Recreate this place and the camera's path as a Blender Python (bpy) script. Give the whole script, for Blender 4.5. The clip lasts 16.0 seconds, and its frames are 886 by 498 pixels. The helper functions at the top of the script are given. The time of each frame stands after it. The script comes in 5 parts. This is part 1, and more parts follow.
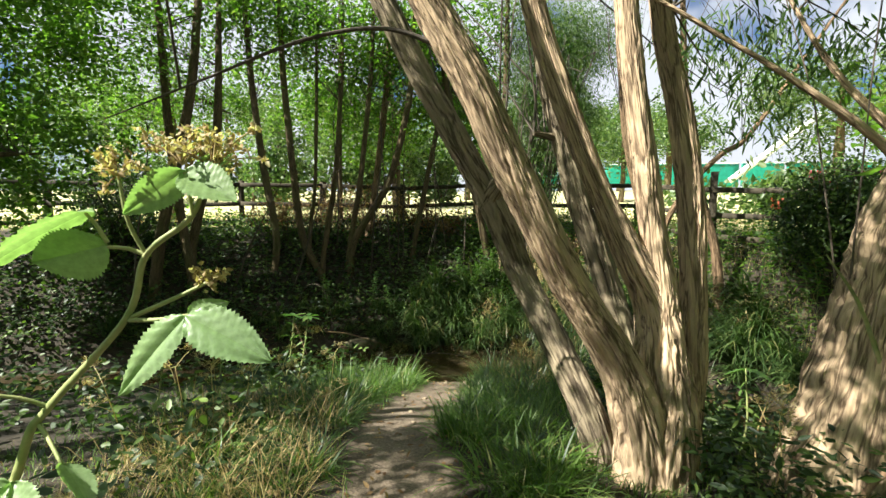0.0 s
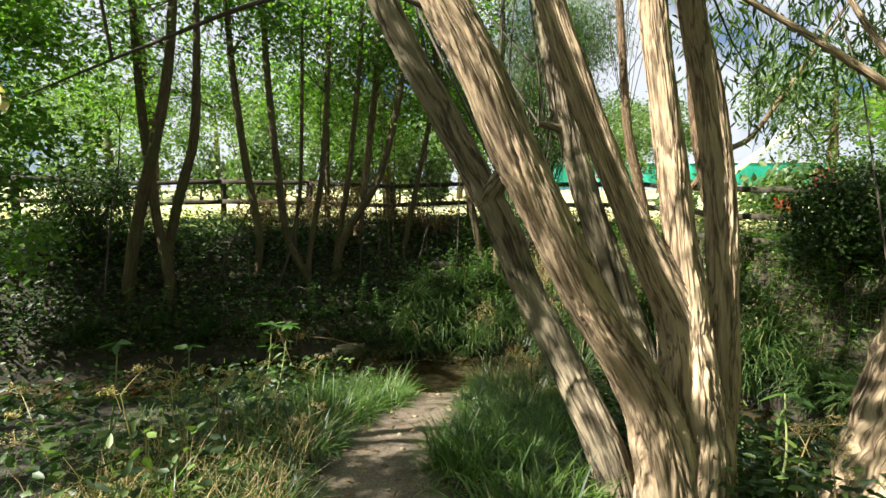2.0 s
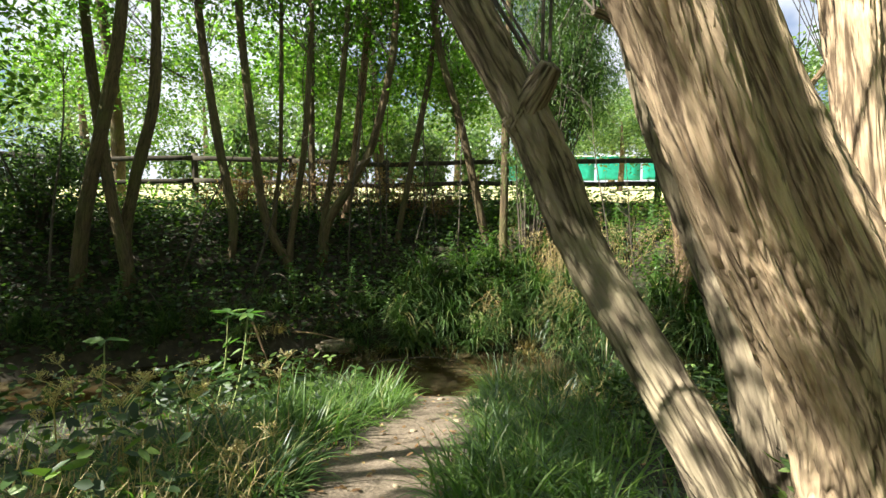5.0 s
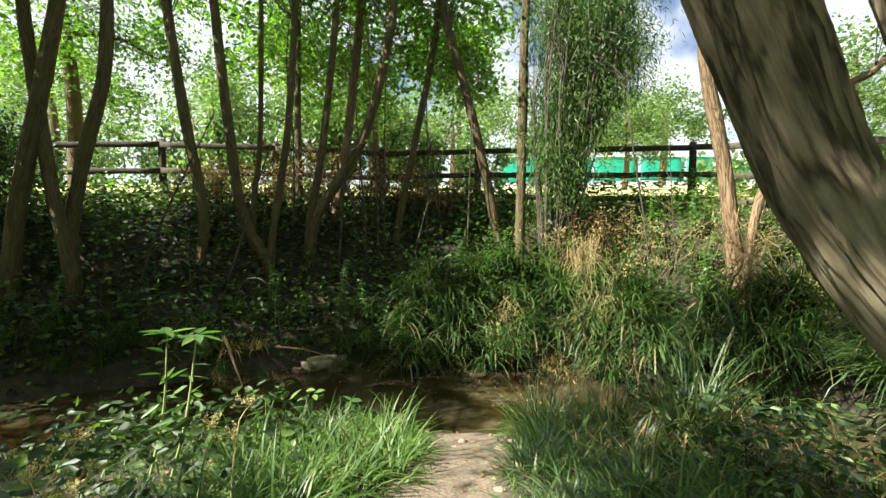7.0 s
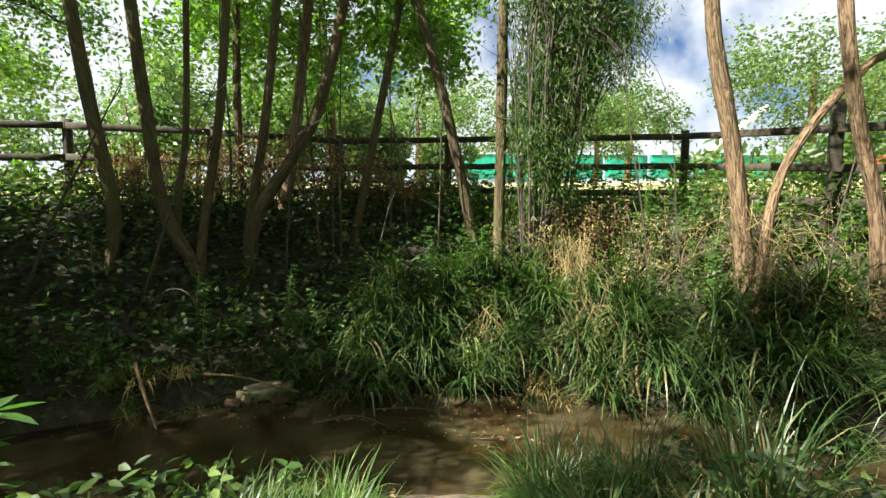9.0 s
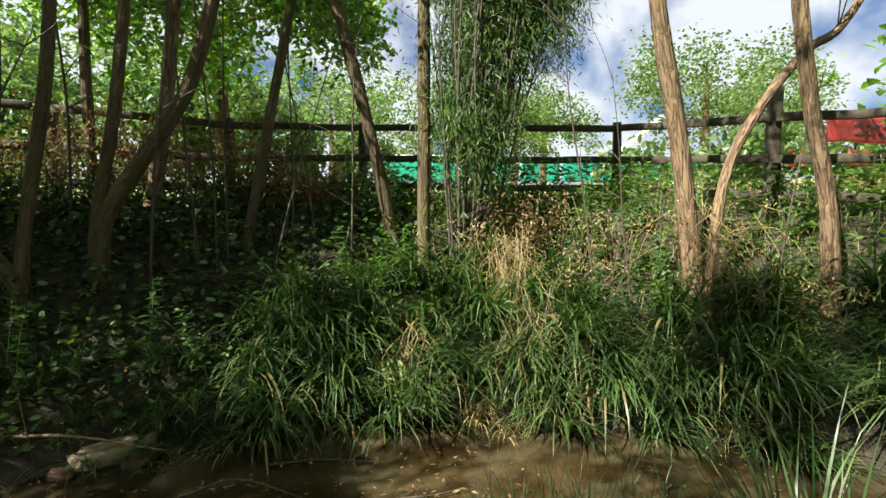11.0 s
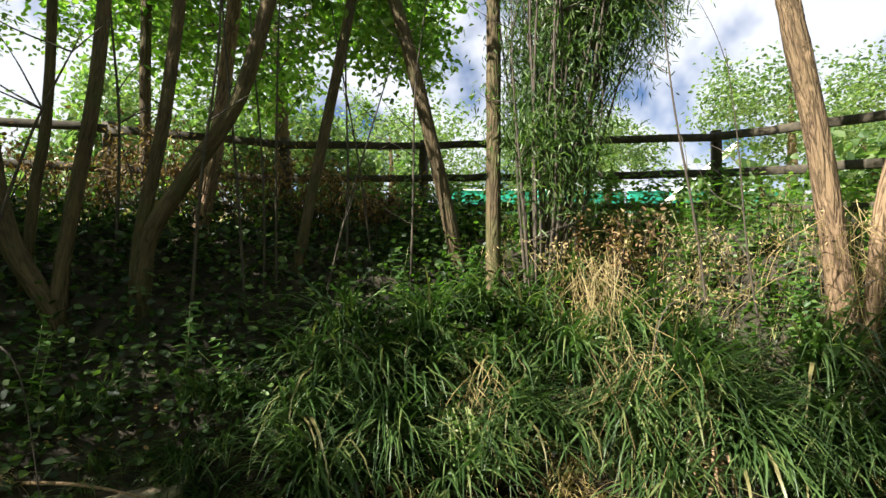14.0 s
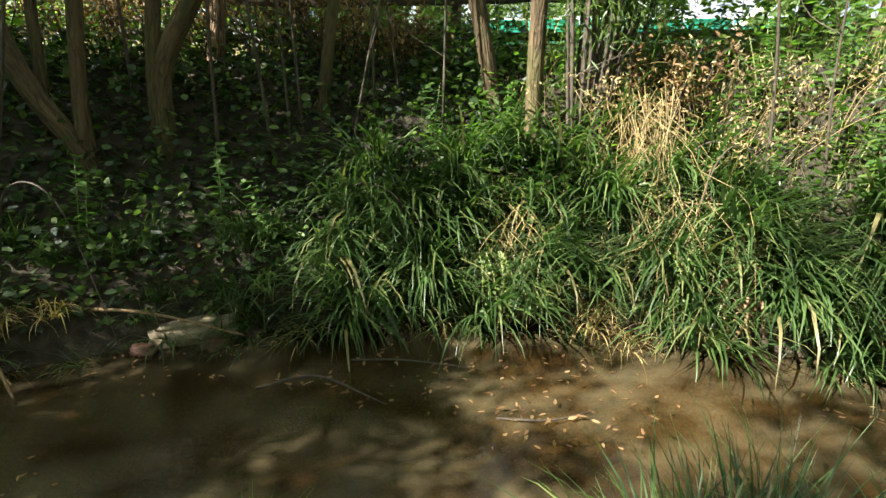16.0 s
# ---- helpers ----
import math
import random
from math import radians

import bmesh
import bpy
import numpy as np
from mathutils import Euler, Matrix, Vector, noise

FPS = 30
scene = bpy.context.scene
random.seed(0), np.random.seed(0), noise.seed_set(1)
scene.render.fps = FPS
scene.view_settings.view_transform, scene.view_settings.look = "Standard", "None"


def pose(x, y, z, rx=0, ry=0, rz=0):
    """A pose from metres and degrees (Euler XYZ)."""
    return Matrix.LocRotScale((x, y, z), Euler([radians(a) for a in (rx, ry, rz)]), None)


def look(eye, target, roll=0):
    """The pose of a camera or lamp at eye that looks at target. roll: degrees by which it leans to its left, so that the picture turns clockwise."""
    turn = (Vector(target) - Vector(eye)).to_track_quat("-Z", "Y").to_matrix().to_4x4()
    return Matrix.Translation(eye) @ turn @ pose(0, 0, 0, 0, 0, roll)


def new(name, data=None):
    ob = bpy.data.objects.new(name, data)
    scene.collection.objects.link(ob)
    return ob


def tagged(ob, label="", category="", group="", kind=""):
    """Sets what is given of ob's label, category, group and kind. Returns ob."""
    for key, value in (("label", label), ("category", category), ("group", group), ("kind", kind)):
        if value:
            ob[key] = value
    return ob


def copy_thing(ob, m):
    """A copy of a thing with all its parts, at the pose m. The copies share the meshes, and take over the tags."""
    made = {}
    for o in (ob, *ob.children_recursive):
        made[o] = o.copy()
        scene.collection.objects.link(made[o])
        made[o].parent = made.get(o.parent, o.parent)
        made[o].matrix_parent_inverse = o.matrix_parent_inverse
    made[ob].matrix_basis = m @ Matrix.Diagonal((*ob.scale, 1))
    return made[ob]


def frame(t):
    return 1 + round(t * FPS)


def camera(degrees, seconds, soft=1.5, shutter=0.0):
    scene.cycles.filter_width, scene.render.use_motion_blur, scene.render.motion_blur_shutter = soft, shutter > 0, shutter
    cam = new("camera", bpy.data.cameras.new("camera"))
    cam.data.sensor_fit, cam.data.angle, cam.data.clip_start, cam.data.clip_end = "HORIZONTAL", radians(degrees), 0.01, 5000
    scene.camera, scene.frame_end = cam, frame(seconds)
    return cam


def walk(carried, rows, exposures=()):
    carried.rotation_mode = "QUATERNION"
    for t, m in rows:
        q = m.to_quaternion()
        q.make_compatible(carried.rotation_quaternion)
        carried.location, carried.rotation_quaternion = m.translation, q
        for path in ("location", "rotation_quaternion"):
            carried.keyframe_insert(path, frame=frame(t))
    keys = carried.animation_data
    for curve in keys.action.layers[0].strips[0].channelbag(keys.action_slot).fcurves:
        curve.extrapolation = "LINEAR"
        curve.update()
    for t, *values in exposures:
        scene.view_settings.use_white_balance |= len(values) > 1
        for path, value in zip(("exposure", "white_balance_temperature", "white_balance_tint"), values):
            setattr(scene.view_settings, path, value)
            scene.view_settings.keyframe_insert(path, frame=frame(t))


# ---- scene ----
cam = camera(86.6, 16.0)
METRES, EYE, TILT, LEAN, TURN = 6.0, 1.45, -5.0, 0.0, 0.0
ROWS = [
    (0.0, 0.0, 0.0, 0.0, 0.0, 0.0, -0.0),
    (0.5, 0.001, 0.0185, -0.0047, -0.55, -0.02, -0.0),
    (1.0, -0.0021, 0.0365, 0.0038, -3.15, -0.15, 0.2),
    (1.5, -0.0018, 0.0571, 0.0039, -3.47, -0.25, 0.16),
    (2.0, -0.0013, 0.0764, 0.0077, -1.0, -0.17, -0.08),
    (2.5, -0.0007, 0.0951, 0.0035, -1.96, -0.17, -0.09),
    (3.0, 0.0026, 0.1165, 0.0047, -1.71, -0.3, -0.13),
    (3.5, -0.0054, 0.141, -0.0017, -1.94, -0.3, -0.11),
    (4.0, -0.0031, 0.1745, -0.0149, -1.81, -0.45, -0.13),
    (6.5, -0.044, 0.4197, -0.0521, -1.58, -0.17, 0.07),
    (7.0, -0.0499, 0.4662, -0.051, -2.75, -0.01, 0.13),
    (7.5, -0.0422, 0.5119, -0.0519, -3.75, -0.04, 0.18),
    (8.0, -0.0478, 0.5587, -0.0474, -4.97, 0.07, 0.3),
    (8.5, -0.0555, 0.5961, -0.0446, -5.95, 0.1, 0.39),
    (9.0, -0.0474, 0.6445, -0.0427, -7.07, -0.28, 0.46),
    (9.5, -0.0332, 0.687, -0.0372, -9.4, -0.19, 0.75),
    (10.0, -0.0279, 0.7314, -0.0397, -14.31, -0.05, 1.13),
    (12.5, -0.0079, 0.89, -0.0543, -17.54, 0.11, 1.73),
    (13.0, -0.0137, 0.9089, -0.0594, -15.85, 0.34, 1.6),
    (13.5, -0.0087, 0.9227, -0.0626, -11.17, 0.62, 1.22),
    (14.0, -0.0086, 0.9351, -0.0645, -9.94, 4.68, 1.22),
    (14.5, -0.0145, 0.9447, -0.0652, -11.02, 1.28, 1.41),
    (15.0, -0.0184, 0.9527, -0.0659, -11.87, -2.87, 1.49),
    (15.5, -0.0121, 0.9614, -0.07, -9.68, -7.97, 1.26),
    (16.0, -0.0104, 0.9665, -0.0683, -6.41, -13.99, 0.97),
]
walk(cam, [(t, pose(0, 0, EYE, TILT, LEAN, TURN) @ pose(METRES * x, METRES * y, METRES * z, 90 + pitch, roll, yaw)) for t, x, y, z, yaw, pitch, roll in ROWS],
     exposures=[(0.0, 1.74, 6300, 9), (2.0, 1.74, 6300, 9), (4.0, 1.92, 6300, 9), (7.0, 2.1, 6300, 8), (10.0, 1.80, 6300, 9), (13.0, 1.74, 6300, 10), (16.0, 2.30, 6300, 13)])

# ---- light ----
SUN_AZ, SUN_EL = radians(248), radians(46)      # compass bearing of the sun from +y, clockwise
to_sun = Vector((math.sin(SUN_AZ) * math.cos(SUN_EL), math.cos(SUN_AZ) * math.cos(SUN_EL), math.sin(SUN_EL)))
world = bpy.data.worlds.new("sky")
scene.world = world
world.use_nodes = True
wn = world.node_tree
sky = wn.nodes.new("ShaderNodeTexSky")
sky.sky_type, sky.sun_disc = "NISHITA", False
sky.sun_elevation, sky.sun_rotation = SUN_EL, SUN_AZ
sky.dust_density, sky.ozone_density = 1.6, 1.0
# thin broken cloud over the blue
wtc = wn.nodes.new("ShaderNodeTexCoord")
wno = wn.nodes.new("ShaderNodeTexNoise")
wno.inputs["Scale"].default_value, wno.inputs["Detail"].default_value = 3.0, 5.0
wramp = wn.nodes.new("ShaderNodeValToRGB")
wramp.color_ramp.elements[0].position, wramp.color_ramp.elements[1].position = 0.37, 0.47
wmix = wn.nodes.new("ShaderNodeMix")
wmix.data_type = "RGBA"
wmix.inputs[7].default_value = (86.0, 89.0, 94.0, 1)
wn.links.new(wtc.outputs["Generated"], wno.inputs["Vector"])
wn.links.new(wno.outputs["Fac"], wramp.inputs["Fac"])
wn.links.new(wramp.outputs["Color"], wmix.inputs[0])
haze = wn.nodes.new("ShaderNodeMix")
haze.data_type, haze.blend_type = "RGBA", "MULTIPLY"
haze.inputs[0].default_value, haze.inputs[7].default_value = 1.0, (2.6, 6.0, 9.6, 1)
wn.links.new(sky.outputs["Color"], haze.inputs[6])
wn.links.new(haze.outputs[2], wmix.inputs[6])
background = wn.nodes["Background"]
wn.links.new(wmix.outputs[2], background.inputs["Color"])
background.inputs["Strength"].default_value = 0.0032
sun = new("sun", bpy.data.lights.new("sun", "SUN"))
sun.data.energy, sun.data.angle, sun.data.color = 5.0, radians(0.5), (1.0, 0.95, 0.84)
sun.matrix_world = look(to_sun * 60, (0, 0, 0))


# ---- materials ----
def nodes_of(name):
    m = bpy.data.materials.new(name)
    m.use_nodes = True
    nt = m.node_tree
    return m, nt, nt.nodes["Principled BSDF"], nt.nodes["Material Output"]


def noise_fac(nt, scale, detail=4.0, stretch=(1, 1, 1), rough=0.6):
    tc = nt.nodes.new("ShaderNodeTexCoord")
    mp = nt.nodes.new("ShaderNodeMapping")
    mp.inputs["Scale"].default_value = stretch
    no = nt.nodes.new("ShaderNodeTexNoise")
    no.inputs["Scale"].default_value, no.inputs["Detail"].default_value = scale, detail
    no.inputs["Roughness"].default_value = rough
    nt.links.new(tc.outputs["Object"], mp.inputs["Vector"])
    nt.links.new(mp.outputs["Vector"], no.inputs["Vector"])
    return no.outputs["Fac"]


def ramp(nt, fac, stops):
    r = nt.nodes.new("ShaderNodeValToRGB")
    e = r.color_ramp.elements
    while len(e) < len(stops):
        e.new(0.5)
    for el, (p, c) in zip(e, stops):
        el.position, el.color = p, (*c, 1)
    nt.links.new(fac, r.inputs["Fac"])
    return r.outputs["Color"]


def blend(nt, fac, a, b, mode="MIX"):
    x = nt.nodes.new("ShaderNodeMix")
    x.data_type, x.blend_type = "RGBA", mode
    for socket, v in ((x.inputs[0], fac), (x.inputs[6], a), (x.inputs[7], b)):
        if isinstance(v, (int, float)):
            socket.default_value = v
        elif isinstance(v, tuple):
            socket.default_value = (*v, 1)
        else:
            nt.links.new(v, socket)
    return x.outputs[2]


def bump(nt, bsdf, height, strength, distance):
    b = nt.nodes.new("ShaderNodeBump")
    b.inputs["Strength"].default_value, b.inputs["Distance"].default_value = strength, distance
    nt.links.new(height, b.inputs["Height"])
    nt.links.new(b.outputs["Normal"], bsdf.inputs["Normal"])


def leaf_material(name, stops, rough=0.42, through_light=0.45, spots=0.0):
    """Leaf or blade: gloss on the face, light through the blade, its own tint for each leaf."""
    m, nt, p, out = nodes_of(name)
    geo = nt.nodes.new("ShaderNodeNewGeometry")
    col = ramp(nt, geo.outputs["Random Per Island"], stops)
    fine = ramp(nt, noise_fac(nt, 60, 3), [(0.3, (0.75, 0.75, 0.75)), (0.7, (1.15, 1.15, 1.15))])
    col = blend(nt, 0.8, col, fine, "MULTIPLY")
    wide = ramp(nt, noise_fac(nt, 0.9, 2), [(0.35, (0.8, 0.84, 0.85)), (0.65, (1.15, 1.1, 0.95))])
    col = blend(nt, 0.8, col, wide, "MULTIPLY")
    if spots:
        dirt = ramp(nt, noise_fac(nt, 25, 3), [(0.6, (0, 0, 0)), (0.72, (spots, spots, spots))])
        col = blend(nt, dirt, col, (0.22, 0.13, 0.05))
    nt.links.new(col, p.inputs["Base Color"])
    p.inputs["Roughness"].default_value = rough
    p.inputs["Specular IOR Level"].default_value = 0.5
    tr = nt.nodes.new("ShaderNodeBsdfTranslucent")
    glow = blend(nt, 1.0, col, (1.4, 1.75, 0.75), "MULTIPLY")
    nt.links.new(glow, tr.inputs["Color"])
    mix = nt.nodes.new("ShaderNodeMixShader")
    mix.inputs[0].default_value = through_light
    nt.links.new(p.outputs[0], mix.inputs[1])
    nt.links.new(tr.outputs[0], mix.inputs[2])
    nt.links.new(mix.outputs[0], out.inputs["Surface"])
    return m


def bark_material(name, light, dark, moss=0.0, ridge=15.0, cut=1.0):
    """Bark that follows the stem: interlaced ridges parted by dark crevices. cut: how deep they are."""
    m, nt, p, out = nodes_of(name)
    at = nt.nodes.new("ShaderNodeAttribute")
    at.attribute_name = "grain"

    def along(scale, detail, stretch, warp=0.0, rough=0.55):
        mp = nt.nodes.new("ShaderNodeMapping")
        mp.inputs["Scale"].default_value = (1, 1, stretch)
        no = nt.nodes.new("ShaderNodeTexNoise")
        no.inputs["Scale"].default_value, no.inputs["Detail"].default_value = scale, detail
        no.inputs["Roughness"].default_value, no.inputs["Distortion"].default_value = rough, warp
        nt.links.new(at.outputs["Vector"], mp.inputs["Vector"])
        nt.links.new(mp.outputs["Vector"], no.inputs["Vector"])
        return no.outputs["Fac"]

    def maths(op, a, b):
        n = nt.nodes.new("ShaderNodeMath")
        n.operation = op
        for socket, v in zip(n.inputs, (a, b)):
            if isinstance(v, (int, float)):
                socket.default_value = v
            else:
                nt.links.new(v, socket)
        return n.outputs[0]

    furrows = maths("ABSOLUTE", maths("SUBTRACT", along(ridge, 3, 0.13, 0.45), 0.5), 0)
    fibres = along(ridge * 5.5, 5, 0.09, 0.3, 0.65)
    plates = along(ridge * 0.45, 4, 0.4)
    mid = tuple(a * 0.55 + b * 0.45 for a, b in zip(light, dark))
    col = ramp(nt, fibres, [(0.34, mid), (0.52, tuple(c * 0.85 for c in light)), (0.66, light)])
    crevice = ramp(nt, maths("ADD", furrows, maths("MULTIPLY", maths("SUBTRACT", fibres, 0.5), 0.12)), [(0.0, (cut, cut, cut)), (0.018, (cut * 0.7,) * 3), (0.055, (0, 0, 0))])
    col = blend(nt, crevice, col, tuple(c * 0.6 for c in dark))
    col = blend(nt, 0.7, col, ramp(nt, plates, [(0.35, (0.66, 0.63, 0.58)), (0.65, (1.15, 1.1, 1.02))]), "MULTIPLY")
    if moss:
        patch = ramp(nt, along(3.0, 5, 0.5), [(0.5, (0, 0, 0)), (0.66, (moss, moss, moss))])
        col = blend(nt, patch, col, (0.10, 0.12, 0.035))
    nt.links.new(col, p.inputs["Base Color"])
    p.inputs["Roughness"].default_value = 0.9
    p.inputs["Specular IOR Level"].default_value = 0.25
    relief = maths("ADD", maths("MINIMUM", maths("MULTIPLY", furrows, 7.0), 1.0), maths("MULTIPLY", fibres, 0.5))
    bump(nt, p, relief, 0.9, 0.022 * cut)
    return m


def plain_material(name, a, b, scale=8, rough=0.8, relief=0.4, depth=0.01, stretch=(1, 1, 1)):
    m, nt, p, out = nodes_of(name)
    f = noise_fac(nt, scale, 5, stretch)
    col = ramp(nt, f, [(0.3, a), (0.7, b)])
    col = blend(nt, 0.6, col, ramp(nt, noise_fac(nt, scale * 0.17, 3), [(0.3, (0.7, 0.7, 0.7)), (0.7, (1.15, 1.15, 1.15))]), "MULTIPLY")
    nt.links.new(col, p.inputs["Base Color"])
    p.inputs["Roughness"].default_value = rough
    bump(nt, p, f, relief, depth)
    return m


def ground_material():
    m, nt, p, out = nodes_of("soil and turf")
    at = nt.nodes.new("ShaderNodeAttribute")
    at.attribute_name = "trodden"
    at2 = nt.nodes.new("ShaderNodeAttribute")
    at2.attribute_name = "pasture"
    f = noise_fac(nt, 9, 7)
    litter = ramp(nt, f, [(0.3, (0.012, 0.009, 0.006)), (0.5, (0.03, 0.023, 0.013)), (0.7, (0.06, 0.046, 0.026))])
    grit = noise_fac(nt, 55, 5)
    earth = ramp(nt, grit, [(0.3, (0.085, 0.064, 0.043)), (0.55, (0.18, 0.14, 0.098)), (0.75, (0.33, 0.265, 0.195))])
    earth = blend(nt, 0.7, earth, ramp(nt, noise_fac(nt, 5, 4), [(0.35, (0.6, 0.56, 0.5)), (0.65, (1.1, 1.08, 1.05))]), "MULTIPLY")
    dry = ramp(nt, noise_fac(nt, 1.3, 6), [(0.3, (0.30, 0.33, 0.11)), (0.5, (0.50, 0.46, 0.22)), (0.7, (0.62, 0.56, 0.33))])
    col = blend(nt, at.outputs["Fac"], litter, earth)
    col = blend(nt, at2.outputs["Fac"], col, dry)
    nt.links.new(col, p.inputs["Base Color"])
    p.inputs["Roughness"].default_value = 0.93
    bump(nt, p, grit, 0.6, 0.02)
    return m


def water_material():
    m, nt, p, out = nodes_of("stream water")
    clear = nt.nodes.new("ShaderNodeBsdfTransparent")
    clear.inputs["Color"].default_value = (0.46, 0.38, 0.235, 1)
    gloss = nt.nodes.new("ShaderNodeBsdfGlossy")
    gloss.inputs["Roughness"].default_value = 0.04
    silt = nt.nodes.new("ShaderNodeBsdfDiffuse")
    silt.inputs["Color"].default_value = (0.21, 0.168, 0.088, 1)
    fres = nt.nodes.new("ShaderNodeFresnel")
    fres.inputs["IOR"].default_value = 1.33
    body = nt.nodes.new("ShaderNodeMixShader")
    murk = nt.nodes.new("ShaderNodeMapRange")
    murk.inputs[1].default_value, murk.inputs[2].default_value = 0.38, 0.66
    murk.inputs[3].default_value, murk.inputs[4].default_value = 0.03, 0.30
    nt.links.new(noise_fac(nt, 1.6, 4, (1, 1.5, 1)), murk.inputs[0])
    nt.links.new(murk.outputs[0], body.inputs[0])
    nt.links.new(clear.outputs[0], body.inputs[1])
    nt.links.new(silt.outputs[0], body.inputs[2])
    top = nt.nodes.new("ShaderNodeMixShader")
    nt.links.new(fres.outputs[0], top.inputs[0])
    nt.links.new(body.outputs[0], top.inputs[1])
    nt.links.new(gloss.outputs[0], top.inputs[2])
    nt.links.new(top.outputs[0], out.inputs["Surface"])
    b = nt.nodes.new("ShaderNodeBump")
    b.inputs["Strength"].default_value, b.inputs["Distance"].default_value = 0.35, 0.02
    nt.links.new(noise_fac(nt, 7, 3, (1, 1.6, 1)), b.inputs["Height"])
    for n in (gloss, fres):
        nt.links.new(b.outputs["Normal"], n.inputs["Normal"])
    return m


M_GROUND, M_WATER = ground_material(), water_material()
M_WILLOW_BARK = bark_material("furrowed willow bark", (0.60, 0.455, 0.305), (0.13, 0.085, 0.052), 0.0, 14.0, 0.8)
# willow bark at about half the brightness, with shade put into its colour
M_SHADE_BARK = bark_material("grey willow bark darkened for shade", (0.32, 0.265, 0.185), (0.07, 0.052, 0.036), 0.2, 11.0, 0.85)
M_SLIM_BARK = bark_material("smooth alder bark", (0.15, 0.112, 0.062), (0.035, 0.03, 0.02), 0.45, 22.0, 0.6)
M_PALE_BARK = bark_material("sunlit flaky bark", (0.30, 0.205, 0.125), (0.08, 0.05, 0.03), 0.1, 20.0, 0.8)
M_TWIG = plain_material("twig bark", (0.035, 0.027, 0.019), (0.10, 0.078, 0.052), 30)
M_RAIL = plain_material("weathered fence timber", (0.022, 0.018, 0.011), (0.08, 0.064, 0.036), 14, 0.85, 0.5, 0.01, (1, 1, 1))
GREENS = [(0.0, (0.04, 0.09, 0.012)), (0.35, (0.075, 0.15, 0.02)), (0.75, (0.11, 0.20, 0.03)), (1.0, (0.17, 0.24, 0.05))]
BLUISH = [(0.0, (0.035, 0.075, 0.02)), (0.5, (0.07, 0.13, 0.032)), (1.0, (0.14, 0.20, 0.06))]
M_LEAF = leaf_material("broad green leaf", GREENS, 0.42, 0.58)
M_WILLOW_LEAF = leaf_material("narrow willow leaf", BLUISH)
M_FAR_LEAF = leaf_material("distant leaf", [(0.0, (0.045, 0.085, 0.03)), (0.5, (0.09, 0.15, 0.05)), (1.0, (0.17, 0.22, 0.085))])
M_IVY = leaf_material("ivy and nettle leaf", [(0.0, (0.014, 0.032, 0.009)), (0.6, (0.036, 0.072, 0.016)), (1.0, (0.14, 0.21, 0.05))], 0.52, 0.3)
M_SEDGE = leaf_material("sedge blade", [(0.0, (0.026, 0.055, 0.017)), (0.5, (0.055, 0.105, 0.03)), (0.8, (0.11, 0.17, 0.055)), (0.93, (0.18, 0.19, 0.08)), (1.0, (0.24, 0.19, 0.09))], 0.42, 0.35)
M_GRASS = leaf_material("grass blade", [(0.0, (0.045, 0.095, 0.013)), (0.5, (0.08, 0.155, 0.022)), (0.86, (0.14, 0.215, 0.045)), (1.0, (0.32, 0.28, 0.13))], 0.5, 0.45)
M_STRAW = leaf_material("dead straw", [(0.0, (0.22, 0.15, 0.07)), (0.5, (0.38, 0.28, 0.13)), (1.0, (0.52, 0.42, 0.22))], 0.7, 0.3)
M_RUST = leaf_material("brown dead leaf", [(0.0, (0.10, 0.05, 0.02)), (0.6, (0.22, 0.12, 0.05)), (1.0, (0.36, 0.24, 0.12))], 0.75, 0.25)


# ---- building helpers ----
def mesh_object(name, verts, faces, material, parent=None, label="", smooth=True):
    """One mesh object from arrays: faces is a list of index arrays, each n x 3 or n x 4."""
    me = bpy.data.meshes.new(name)
    verts = np.asarray(verts, dtype=np.float32)
    faces = [np.asarray(f, dtype=np.int32) for f in faces if len(f)]
    loops = np.concatenate([f.ravel() for f in faces])
    sizes = np.concatenate([np.full(len(f), f.shape[1], dtype=np.int32) for f in faces])
    starts = np.concatenate(([0], np.cumsum(sizes)[:-1])).astype(np.int32)
    me.vertices.add(len(verts))
    me.vertices.foreach_set("co", verts.ravel())
    me.loops.add(len(loops))
    me.loops.foreach_set("vertex_index", loops)
    me.polygons.add(len(sizes))
    me.polygons.foreach_set("loop_start", starts)
    me.polygons.foreach_set("loop_total", sizes)
    if smooth:
        me.polygons.foreach_set("use_smooth", np.ones(len(sizes), dtype=bool))
    me.update(calc_edges=True)
    me.materials.append(material)
    ob = new(name, me)
    ob.parent = parent
    if label:
        ob["label"] = label
    return ob


def thing(name, label, category, group="", kind="", at=(0, 0, 0)):
    ob = new(name)
    ob.location = at
    return tagged(ob, label, category, group, kind)


def join(parts):
    """Merge (verts, faces list) pairs into one."""
    vs, fs, base = [], {}, 0
    for v, faces in parts:
        vs.append(v)
        for f in faces:
            if len(f):
                fs.setdefault(np.asarray(f).shape[1], []).append(np.asarray(f) + base)
        base += len(v)
    return np.concatenate(vs), [np.concatenate(f) for f in fs.values()]


def spline(points, n):
    """n points along a smooth curve through the given ones."""
    p = np.asarray(points, dtype=float)
    p = np.vstack([2 * p[0] - p[1], p, 2 * p[-1] - p[-2]])
    out = []
    segs = len(p) - 3
    for u in np.linspace(0, segs - 1e-6, n):
        i, t = int(u), u - int(u)
        a, b, c, d = p[i:i + 4]
        out.append(0.5 * (2 * b + (c - a) * t + (2 * a - 5 * b + 4 * c - d) * t * t + (3 * b - a - 3 * c + d) * t ** 3))
    return np.array(out)


